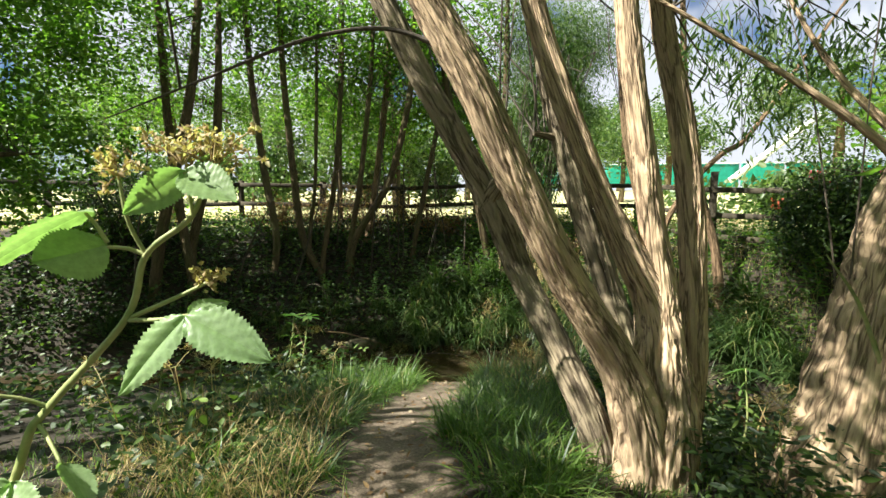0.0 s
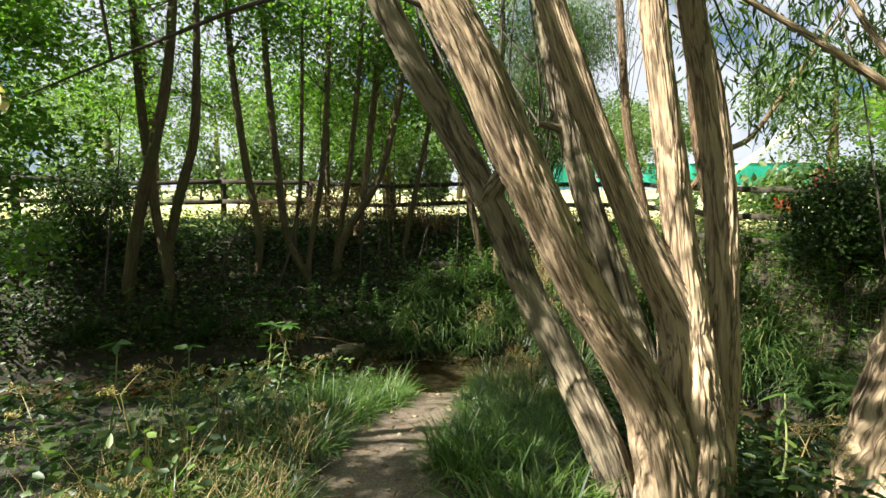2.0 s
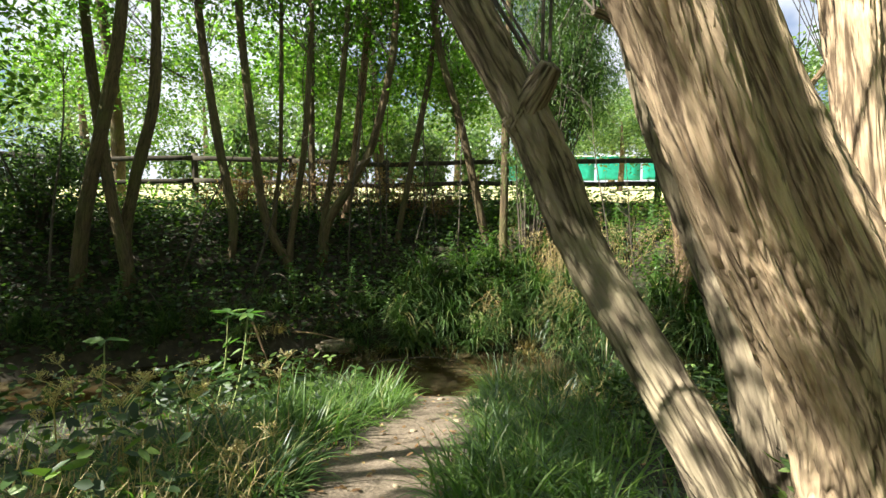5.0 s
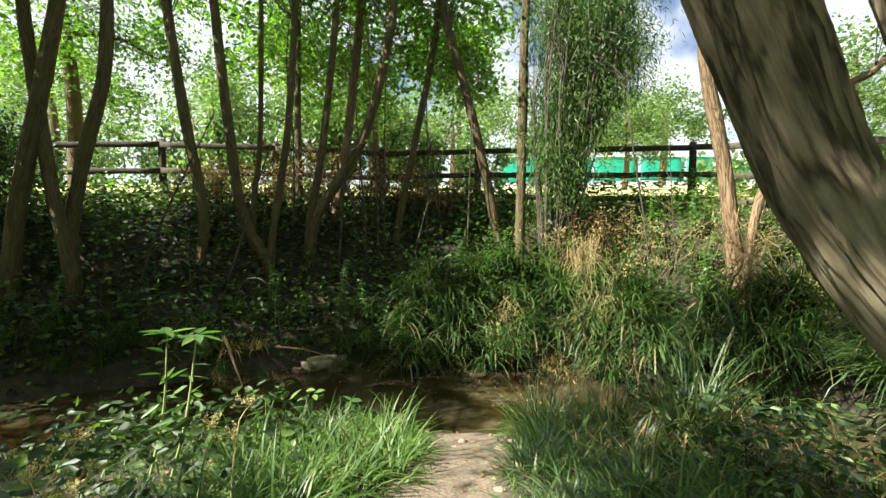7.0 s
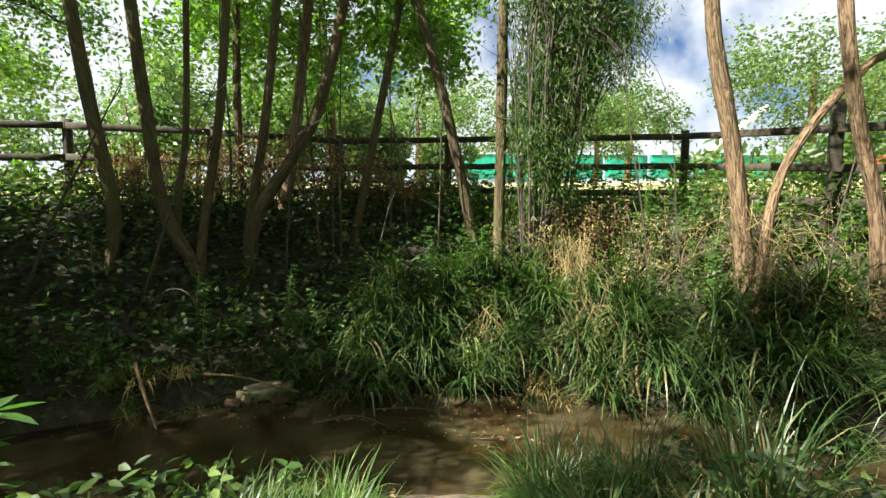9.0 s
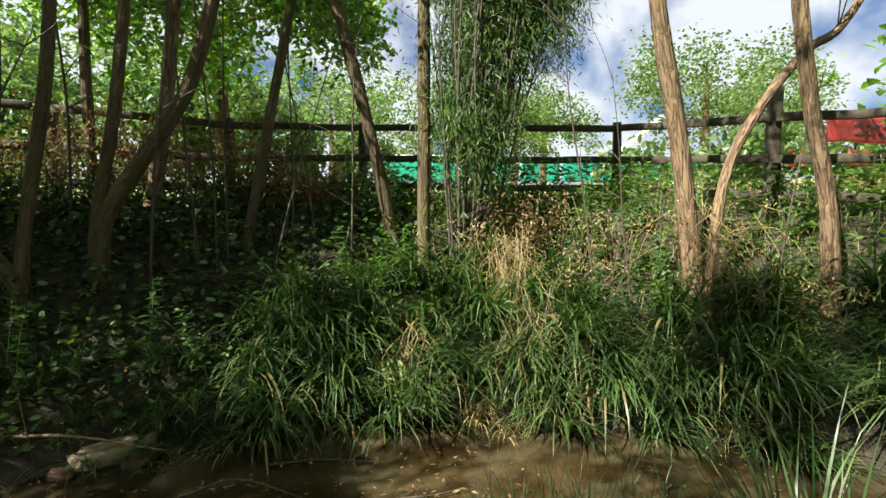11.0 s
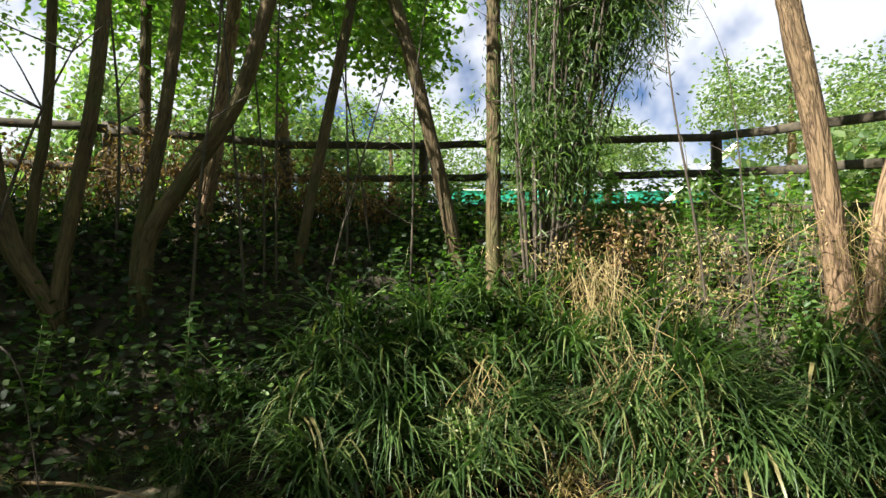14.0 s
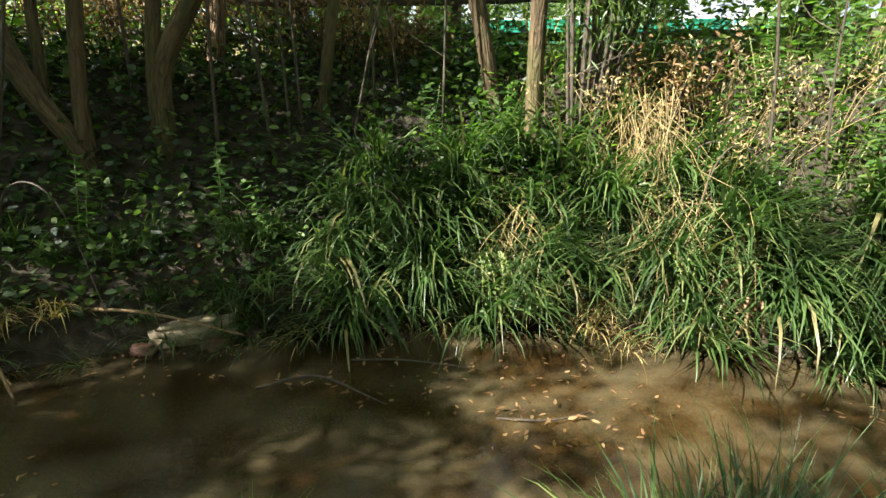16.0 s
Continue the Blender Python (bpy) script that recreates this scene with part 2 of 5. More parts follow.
def tube(points, radii, sides=10, rings=24, furrow=0.0, wobble=0.0, seed=0.0, strands=15, cap=True):
    """A tapered stem; furrow: depth of the bark's ridges as a share of the radius."""
    c = spline(points, rings)
    r = np.interp(np.linspace(0, 1, rings), np.linspace(0, 1, len(radii)), radii)
    t = np.gradient(c, axis=0)
    t /= np.linalg.norm(t, axis=1)[:, None]
    ref = np.array([0.0, 1.0, 0.0]) if abs(t[0][1]) < 0.9 else np.array([1.0, 0, 0])
    verts = np.empty((rings, sides, 3))
    length = np.concatenate(([0], np.cumsum(np.linalg.norm(np.diff(c, axis=0), axis=1))))
    ang = np.arange(sides) * 2 * math.pi / sides
    for i in range(rings):
        u = np.cross(ref, t[i])
        u /= np.linalg.norm(u)
        w = np.cross(t[i], u)
        rr = np.full(sides, r[i])
        if furrow or wobble:
            for k in range(sides):
                a = ang[k] + 0.25 * math.sin(length[i] * 3 + seed)
                lump = noise.noise((math.cos(a) * 0.9 + seed, math.sin(a) * 0.9, length[i] * 1.8))
                rr[k] *= 1 + wobble * lump
                if furrow:
                    q = noise.noise((math.cos(a) * strands * 0.45 + seed, math.sin(a) * strands * 0.45, length[i] * 1.7))
                    q2 = noise.noise((math.cos(a) * strands + seed, math.sin(a) * strands, length[i] * 7))
                    rr[k] *= 1 + furrow * (min(abs(q) * 4.5, 1.0) - 0.75 + q2 * 0.6)
        verts[i] = c[i] + (np.cos(ang) * rr)[:, None] * u + (np.sin(ang) * rr)[:, None] * w
    idx = np.arange(rings * sides).reshape(rings, sides)
    nxt = np.roll(idx, -1, axis=1)
    quads = np.stack([idx[:-1], nxt[:-1], nxt[1:], idx[1:]], axis=-1).reshape(-1, 4)
    v = verts.reshape(-1, 3)
    faces = [quads]
    if cap:
        v = np.vstack([v, c[-1][None] + t[-1] * r[-1] * 0.3])
        tip = np.full(sides, len(v) - 1)
        faces.append(np.stack([idx[-1], nxt[-1], tip], axis=-1))
    return v, faces


def grain(ob, points, radii, sides, rings):
    """Give a stem's mesh coordinates that run round and along it, for its bark."""
    c = spline(points, rings)
    length = np.concatenate(([0], np.cumsum(np.linalg.norm(np.diff(c, axis=0), axis=1))))
    a = np.arange(sides) * 2 * math.pi / sides
    r = float(np.mean(radii[:-1]))
    g = np.empty((rings, sides, 3))
    g[..., 0], g[..., 1], g[..., 2] = np.cos(a)[None] * r, np.sin(a)[None] * r, length[:, None]
    g = np.vstack([g.reshape(-1, 3), [[0, 0, length[-1]]]]) + np.array([c[0][0] * 3.1, c[0][1] * 1.7, 0])
    ob.data.attributes.new("grain", "FLOAT_VECTOR", "POINT").data.foreach_set("vector", g.astype(np.float32).ravel())


def unit(a):
    return a / np.maximum(np.linalg.norm(a, axis=-1, keepdims=True), 1e-9)


def leaves(rng, pos, way, length, width, fold=0.25, flat=0.6):
    """Folded leaf blades at pos pointing along way; flat: how far the blades face upwards."""
    n = len(pos)
    way = unit(way)
    up = unit(rng.normal(size=(n, 3)) * (1 - flat) + np.array([0, 0, 1.0]) * flat)
    side = unit(np.cross(way, up))
    nor = np.cross(side, way)
    L = (length * rng.uniform(0.6, 1.25, n))[:, None]
    W = (width * rng.uniform(0.7, 1.2, n))[:, None] * 0.5
    b = pos
    droop = nor * L * rng.uniform(-0.05, 0.15, n)[:, None]
    l1 = b + way * L * 0.3 + side * W + nor * W * fold
    r1 = b + way * L * 0.3 - side * W + nor * W * fold
    l2 = b + way * L * 0.68 + side * W * 0.72 + nor * W * fold - droop * 0.5
    r2 = b + way * L * 0.68 - side * W * 0.72 + nor * W * fold - droop * 0.5
    tip = b + way * L - droop
    v = np.stack([b, r1, r2, tip, l2, l1], axis=1).reshape(-1, 3)
    k = np.arange(n)[:, None] * 6
    return v, [np.concatenate([k + np.array([[0, 1, 2, 3]]), k + np.array([[0, 3, 4, 5]])])]


def blades(rng, base, length, width, lean=(0.1, 0.5), bend=(0.5, 2.0), segs=4, heading=None):
    """Grass blades: tapering ribbons that rise from base and arch over."""
    n = len(base)
    az = rng.uniform(0, 2 * math.pi, n) if heading is None else heading
    d = np.stack([np.cos(az), np.sin(az), np.zeros(n)], axis=1)
    side = np.stack([-np.sin(az), np.cos(az), np.zeros(n)], axis=1)
    twist = rng.uniform(-0.7, 0.7, n)[:, None]
    side = unit(side + d * twist)
    L = length * rng.uniform(0.55, 1.2, n)
    W = width * rng.uniform(0.7, 1.25, n)
    th = rng.uniform(*lean, n)
    k = rng.uniform(*bend, n)
    p = base.copy()
    rows = [np.stack([p - side * W[:, None] / 2, p + side * W[:, None] / 2], axis=1)]
    for s in range(1, segs + 1):
        a = th + k * ((s - 0.5) / segs) ** 1.4
        p = p + (d * np.sin(a)[:, None] + np.array([0, 0, 1.0]) * np.cos(a)[:, None]) * (L / segs)[:, None]
        w = W * max(0.04, 1 - (s / segs) ** 1.8)
        rows.append(np.stack([p - side * w[:, None] / 2, p + side * w[:, None] / 2], axis=1))
    v = np.stack(rows, axis=1).reshape(-1, 3)
    m = 2 * (segs + 1)
    q = np.array([[2 * s, 2 * s + 1, 2 * s + 3, 2 * s + 2] for s in range(segs)])
    return v, [(np.arange(n)[:, None, None] * m + q[None]).reshape(-1, 4)]


def clump_points(rng, n, centres, sizes, spread, bunch=45):
    """Leaf places gathered into small clumps inside ellipsoids."""
    centres, sizes = np.asarray(centres, float), np.asarray(sizes, float)
    vol = sizes.prod(axis=1) ** 0.8
    per = max(1, n // bunch)
    pick = rng.choice(len(centres), per, p=vol / vol.sum())
    g = unit(rng.normal(size=(per, 3))) * (rng.uniform(0, 1, per) ** 0.45)[:, None]
    heart = centres[pick] + g * sizes[pick]
    which = rng.integers(0, per, n)
    return heart[which] + rng.normal(size=(n, 3)) * spread, heart


def sprays(rng, hearts, crown_to, count, r=0.0055):
    """Fine twigs that reach from the limbs to some of the clumps."""
    parts = []
    for h in hearts[rng.choice(len(hearts), min(count, len(hearts)), replace=False)]:
        a = np.asarray(crown_to)[rng.integers(0, len(crown_to))]
        mid = (a + h) / 2 + rng.normal(size=3) * 0.15 + np.array([0, 0, 0.1])
        parts.append(tube([a, mid, h], [r * 1.6, r, r * 0.35], 4, 6))
    return join(parts)


# ---- the lie of the land ----
WATER = -1.32
STREAM = np.array([(-60, 1.0), (-14, 5.0), (-6, 6.7), (-3.6, 7.55), (-1.9, 8.05), (-0.4, 8.35), (1.0, 8.05), (2.2, 7.55), (3.2, 6.8),
                   (3.9, 5.6), (4.4, 3.5), (4.8, 0), (5.2, -10), (6, -70)], dtype=float)
HALF = 1.05


def stream_offset(x, y):
    """Signed distance to the middle of the stream: positive towards the fence."""
    best = np.full(x.shape, 1e9)
    sign = np.ones(x.shape)
    for (ax, ay), (bx, by) in zip(STREAM[:-1], STREAM[1:]):
        dx, dy = bx - ax, by - ay
        u = np.clip(((x - ax) * dx + (y - ay) * dy) / (dx * dx + dy * dy), 0, 1)
        ex, ey = x - ax - u * dx, y - ay - u * dy
        d = np.hypot(ex, ey)
        closer = d < best
        sign = np.where(closer, np.where(dx * ey - dy * ex >= 0, 1.0, -1.0), sign)
        best = np.where(closer, d, best)
    return best * sign


def waves(x, y, k, seed):
    r = np.random.default_rng(seed)
    out = 0
    for _ in range(7):
        a, f, p = r.uniform(0, 6.28), k * r.uniform(0.6, 1.7), r.uniform(0, 6.28)
        out = out + np.sin((x * math.cos(a) + y * math.sin(a)) * f + p)
    return out / 7


def height(x, y):
    x, y = np.asarray(x, float), np.asarray(y, float)
    o = stream_offset(x, y)
    far = np.interp(o - HALF, [-1, 0, 0.12, 0.5, 0.95, 1.4, 1.9, 2.5, 3.2, 45, 90, 400],
                    [-1.6, WATER - 0.06, -1.02, -0.65, -0.25, 0.3, 0.68, 0.86, 0.95, 3.3, 4.2, 6.0])
    s = -o - HALF
    slope = np.interp(y, [-40, -4, 0, 3.7, 5.9, 6.9, 7.4, 9], [1.2, 0.2, 0.0, -0.36, -0.82, -1.17, -1.34, -1.6])
    near = np.minimum(slope, np.interp(s, [-1, 0, 0.5, 3, 60], [-1.62, WATER - 0.05, -0.75, 1.5, 4.0]))
    bed = -1.60 + 0.10 * np.clip(np.abs(o) / HALF, 0, 1)
    z = np.where(o > 0, np.maximum(far, bed), np.maximum(near, bed))
    rough = np.clip((np.abs(o) - 0.5) / 1.5, 0.25, 1)
    return z + 0.05 * waves(x, y, 2.1, 3) * rough + 0.016 * waves(x, y, 11, 4)


PATH = np.array([(0.1, -8), (0.0, -1), (-0.14, 1.5), (-0.34, 3.6), (-0.24, 4.8), (0.08, 6.0), (0.2, 7.6)])


def path_offset(x, y):
    cx = np.interp(y, PATH[:, 1], PATH[:, 0])
    return np.abs(x - cx)


def axis(lo, hi, step, reach_lo, reach_hi):
    core = np.arange(lo, hi, step)
    grow = np.cumsum(step * 1.16 ** np.arange(1, 70))
    left = lo - grow[grow < lo - reach_lo]
    right = core[-1] + grow[grow < reach_hi - hi]
    return np.concatenate([left[::-1], core, right])


gx, gy = np.meshgrid(axis(-7, 7, 0.075, -500, 500), axis(-2, 13, 0.075, -90, 700))
gz = height(gx, gy)
ny, nx = gx.shape
gi = np.arange(ny * nx).reshape(ny, nx)
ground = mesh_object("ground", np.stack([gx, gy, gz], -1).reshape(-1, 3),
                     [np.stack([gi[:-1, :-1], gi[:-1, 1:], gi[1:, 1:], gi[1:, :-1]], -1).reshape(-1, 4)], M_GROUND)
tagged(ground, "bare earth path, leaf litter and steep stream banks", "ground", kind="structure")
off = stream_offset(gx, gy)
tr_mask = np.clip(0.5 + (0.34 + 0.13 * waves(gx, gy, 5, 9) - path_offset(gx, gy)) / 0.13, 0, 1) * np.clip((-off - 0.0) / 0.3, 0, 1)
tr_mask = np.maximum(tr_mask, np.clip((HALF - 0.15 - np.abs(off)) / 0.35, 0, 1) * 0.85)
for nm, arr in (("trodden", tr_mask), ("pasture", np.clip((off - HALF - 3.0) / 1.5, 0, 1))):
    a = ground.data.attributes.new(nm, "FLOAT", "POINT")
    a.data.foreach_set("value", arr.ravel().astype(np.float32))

# stream surface
cl = spline([(*p, 0) for p in STREAM], 160)
tn = unit(np.gradient(cl, axis=0))
wv = np.concatenate([np.stack([cl[:, 0] - tn[:, 1] * k, cl[:, 1] + tn[:, 0] * k, np.full(len(cl), WATER)], -1)[:, None] for k in np.linspace(-1.25, 1.25, 9)], axis=1)
wi = np.arange(len(cl) * 9).reshape(-1, 9)
stream = mesh_object("water", wv.reshape(-1, 3), [np.stack([wi[:-1, :-1], wi[1:, :-1], wi[1:, 1:], wi[:-1, 1:]], -1).reshape(-1, 4)], M_WATER)
tagged(stream, "shallow brown stream with a sunlit silty bed", "water", kind="structure")


# ---- fence ----
POSTS = [(-10.6, 9.7), (-8.7, 10.4), (-6.85, 11.05), (-4.9, 11.5), (-3.0, 11.8), (-1.05, 12.1), (0.86, 12.35), (2.57, 11.5), (4.5, 10.95), (5.12, 8.95), (6.5, 7.5), (8.2, 6.4)]


def box_beam(a, b, w, h, rng):
    """A sawn rail from a to b with slightly uneven, chamfered edges."""
    a, b = np.array(a, float), np.array(b, float)
    d = unit(b - a)
    side = unit(np.cross(d, [0, 0, 1.0]))
    up = np.cross(side, d)
    c = 0.2
    prof = [(-1, -1 + c), (-1, 1 - c), (-1 + c * 2, 1), (1 - c * 2, 1), (1, 1 - c), (1, -1 + c), (1 - c * 2, -1), (-1 + c * 2, -1)]
    rings = 7
    v = []
    for i in range(rings):
        q = a + (b - a) * i / (rings - 1) + up * rng.normal() * 0.006 + side * rng.normal() * 0.004
        for s, u in prof:
            v.append(q + side * s * w / 2 * rng.uniform(0.95, 1.03) + up * u * h / 2 * rng.uniform(0.95, 1.03))
    idx = np.arange(rings * 8).reshape(rings, 8)
    nx_ = np.roll(idx, -1, axis=1)
    quads = np.stack([idx[:-1], nx_[:-1], nx_[1:], idx[1:]], -1).reshape(-1, 4)
    v = v + [a, b]
    n = rings * 8
    ends = np.concatenate([np.stack([nx_[0], idx[0], np.full(8, n)], -1), np.stack([idx[-1], nx_[-1], np.full(8, n + 1)], -1)])
    return np.array(v), [quads, ends]


def build_fence():
    rng = np.random.default_rng(5)
    fence = thing("fence", "weathered dark timber post and rail fence on the bank top", "fence")
    tops = []
    for i, (x, y) in enumerate(POSTS):
        g = float(height(np.array([x]), np.array([y]))[0])
        top = 2.08 + 0.05 * math.sin(i * 2.3)
        tops.append(top)
        tilt = rng.normal(size=2) * 0.012
        v, f = box_beam((x, y, g - 0.3), (x + tilt[0], y + tilt[1], top), 0.13, 0.12, rng)
        mesh_object("post", v, f, M_RAIL, fence, smooth=False)
    hang = [0.24 if x > 5 else 0.0 for x, y in POSTS]
    for i in range(len(POSTS) - 1):
        (ax, ay), (bx, by) = POSTS[i], POSTS[i + 1]
        d = unit(np.array([bx - ax, by - ay]))
        nrm = np.array([d[1], -d[0]]) * 0.085
        for drop in (0.10, 0.56, 0.98):
            v, f = box_beam((ax + nrm[0], ay + nrm[1], tops[i] - drop - hang[i]), (bx + nrm[0], by + nrm[1], tops[i + 1] - drop - hang[i + 1]), 0.045, 0.10, rng)
            mesh_object("rail", v, f, M_RAIL, fence, smooth=False)


build_fence()


# ---- trees ----
def ground_z(x, y):
    return float(height(np.array([x]), np.array([y]))[0])


def tree(name, label, stems, bark, crown, n_leaves, leaf, size, spread, seed, droop=0.2, flat=0.5, furrow=0.05, rings=40, sides=14, twigs=60, group="", wobble=0.1, bunch=45):
    """stems: lists of (points, radii); crown: list of (centre, half sizes)."""
    rng = np.random.default_rng(seed)
    x, y, z = stems[0][0][0]
    t = thing(name, label, "tree", group)
    heads = []
    for i, (pts, radii) in enumerate(stems):
        pts = [tuple(p) for p in pts]
        v, f = tube(pts, radii, sides, rings, furrow, wobble, seed * 1.7 + i * 3.1)
        # the thin arching limb takes dark twig bark, its colour standing in for shade
        grain(mesh_object("trunk" if i == 0 else "stem", v, f, bark if radii[0] > 0.03 else M_TWIG, t), pts, radii, sides, rings)
        c = spline(pts, 12)
        heads += list(c[7:])
    if n_leaves:
        pos, hearts = clump_points(rng, n_leaves, [c for c, s in crown], [s for c, s in crown], spread, bunch)
        way = rng.normal(size=(n_leaves, 3)) * (1, 1, 0.5) + np.array([0, 0, -droop * 3])
        v, f = leaves(rng, pos, way, size[0], size[1], flat=flat)
        mesh_object("crown", v, f, leaf, t)
        if twigs:
            v, f = sprays(rng, hearts, heads, twigs)
            mesh_object("branchlet", v, f, M_TWIG, t)
    return t


def up_to(pts, top, sway=0.0):
    """Carry a stem on beyond its last point to the height top."""
    a, b = np.array(pts[-2], float), np.array(pts[-1], float)
    d = unit(b - a)
    d = unit(d * np.array([0.7, 0.7, 1]) + np.array([sway, 0, 0.3]))
    k = (top - b[2]) / max(d[2], 0.3)
    return list(pts) + [tuple(b + d * k * 0.5), tuple(b + d * k + np.array([sway, 0, 0]))]


# the pollard willow by the path, its stems fanning out of one stool
willow_stems = [
    ([(1.45, 2.98, -0.75), (1.44, 2.98, -0.3), (1.46, 3.0, 0.1), (1.45, 3.06, 0.45), (1.41, 3.12, 0.82), (1.1, 3.15, 1.44), (0.81, 3.2, 2.15), (0.57, 3.3, 2.95), (0.3, 3.4, 4.2), (0.2, 3.5, 5.6)],
     [0.34, 0.26, 0.22, 0.17, 0.125, 0.083, 0.078, 0.072, 0.06, 0.03]),
    ([(1.3, 2.9, -0.5), (1.28, 2.9, -0.1), (1.10, 2.85, 0.46), (0.66, 2.72, 1.15), (0.37, 2.65, 1.7), (0.14, 2.6, 2.17), (-0.14, 2.6, 2.65), (-0.7, 2.6, 3.8), (-1.2, 2.7, 5.0)],
     [0.23, 0.175, 0.122, 0.106, 0.101, 0.098, 0.092, 0.075, 0.04]),
    ([(1.46, 3.1, 0.5), (1.45, 3.12, 0.9), (1.40, 3.15, 1.33), (1.3, 3.2, 2.08), (1.21, 3.25, 2.85), (1.1, 3.3, 4.2), (1.0, 3.3, 5.8)],
     [0.15, 0.11, 0.086, 0.078, 0.072, 0.06, 0.03]),
    ([(1.6, 3.15, -0.6), (1.72, 3.2, 0.16), (1.77, 3.3, 1.0), (1.72, 3.4, 1.92), (1.53, 3.45, 2.91), (1.4, 3.5, 4.4), (1.5, 3.6, 6.0)],
     [0.15, 0.10, 0.088, 0.084, 0.076, 0.06, 0.03]),
    ([(0.06, 2.6, 2.28), (-0.3, 2.6, 2.40), (-0.72, 2.6, 2.35), (-1.26, 2.6, 2.15), (-1.9, 2.7, 1.95)], [0.016, 0.011, 0.010, 0.007, 0.003]),
]
tree("willow_tree", "multi-stemmed old willow with pale deeply furrowed bark beside the path", willow_stems, M_WILLOW_BARK,
     [((0.2, 2.2, 5.6), (2.4, 2.2, 1.3)), ((-0.8, 0.4, 5.9), (1.2, 1.2, 0.7)), ((1.8, 4.4, 5.6), (2.0, 1.6, 1.2))],
     15000, M_WILLOW_LEAF, (0.12, 0.03), 0.15, 11, 0.35, 0.35, 0.15, 180, 96, 10, wobble=0.18, bunch=150)
tree("leaning_willow_tree", "leaning grey willow with deeply furrowed, shade-darkened bark behind the path", [
    ([(1.15, 3.1, -0.7), (1.1, 3.12, -0.25), (0.96, 3.3, 0.18), (0.68, 3.75, 0.82), (0.42, 3.85, 1.42), (0.06, 3.9, 2.1), (-0.43, 3.95, 3.0), (-1.0, 4.0, 4.2), (-1.5, 4.2, 5.6)],
     [0.12, 0.117, 0.112, 0.108, 0.108, 0.104, 0.096, 0.078, 0.04]),
    ([(1.6, 3.5, -0.6), (1.49, 3.7, 0.25), (1.39, 4.0, 0.85), (1.17, 4.15, 1.59), (0.94, 4.25, 2.54), (0.7, 4.4, 4.0), (0.6, 4.6, 5.5)],
     [0.16, 0.12, 0.105, 0.10, 0.09, 0.07, 0.04]),
    ([(1.05, 4.22, 2.05), (0.92, 4.16, 2.07), (0.78, 4.1, 2.09)], [0.035, 0.027, 0.022]),
    ([(0.34, 3.87, 1.46), (0.42, 3.78, 1.60), (0.47, 3.72, 1.70)], [0.085, 0.07, 0.05]),
# unseen high crowns added over the stream to shade right bank and fence corner
], M_SHADE_BARK, [((-1.4, 6.0, 5.5), (1.6, 1.4, 0.8)), ((0.8, 5.2, 6.2), (1.6, 1.4, 1.0)), ((1.8, 7.5, 5.8), (1.1, 0.7, 0.5))], 15000, M_WILLOW_LEAF, (0.12, 0.03), 0.15, 12, 0.35, 0.35, 0.17, 160, 84, 14, wobble=0.18, bunch=140)
tree("spreading_willow_tree", "broad leaning willow trunk with dappled bark and low limbs", [
    ([(2.35, 2.72, -1.0), (2.42, 2.72, -0.3), (2.55, 2.76, 0.33), (2.72, 2.82, 0.95), (2.95, 2.9, 1.5), (3.4, 3.0, 2.4), (3.9, 3.2, 4.0), (4.3, 3.4, 5.6)],
     [0.55, 0.40, 0.30, 0.25, 0.23, 0.2, 0.15, 0.06]),
    ([(2.15, 2.75, -0.75), (2.2, 2.78, -0.32), (2.36, 2.8, -0.05), (2.5, 2.8, 0.2)], [0.2, 0.16, 0.14, 0.12]),
    ([(2.95, 2.9, 1.5), (2.62, 2.85, 1.83), (2.16, 3.0, 2.25), (1.75, 3.1, 2.55), (1.3, 3.2, 2.85), (0.7, 3.4, 3.2)], [0.045, 0.026, 0.018, 0.015, 0.012, 0.006]),
    ([(3.1, 3.0, 1.7), (2.75, 3.3, 2.3), (2.5, 3.5, 2.9), (2.3, 3.7, 3.6)], [0.04, 0.02, 0.014, 0.007]),
], M_WILLOW_BARK, [((2.5, 4.3, 2.75), (0.8, 0.6, 0.55)), ((3.4, 3.8, 5.0), (1.8, 1.6, 1.4)), ((3.4, 4.4, 2.7), (0.7, 0.6, 0.6))], 6200, M_WILLOW_LEAF, (0.13, 0.022), 0.16, 13, 0.5, 0.3, 0.14, 110, 70, 22, wobble=0.22)

# slender trees on the far bank
def bank_tree(seed, stems, crown_at, crown_size, n, label, bark=None, leaf=None, size=(0.115, 0.06), top=6.6, furrow=0.06, name="bank_tree", twigs=45, sides=10):
    stems = [([(p[0][0], p[0][1], min(p[0][2], ground_z(p[0][0], p[0][1]) - 0.25))] + list(p[1:]), r) for p, r in stems]
    full = [(up_to(p, top - 0.4 * i), list(r)) for i, (p, r) in enumerate(stems)]
    return tree(name, label, full, bark or M_SLIM_BARK, list(zip(crown_at, crown_size)), int(n * 0.6), leaf or M_LEAF, size, 0.22, seed, 0.15, 0.55, furrow, 36, sides, twigs, "trees on the far bank")


def stem(pts, r):
    r *= 0.85
    return (pts, [r * 1.25, r, r * 0.95, r * 0.85, r * 0.7, r * 0.35])


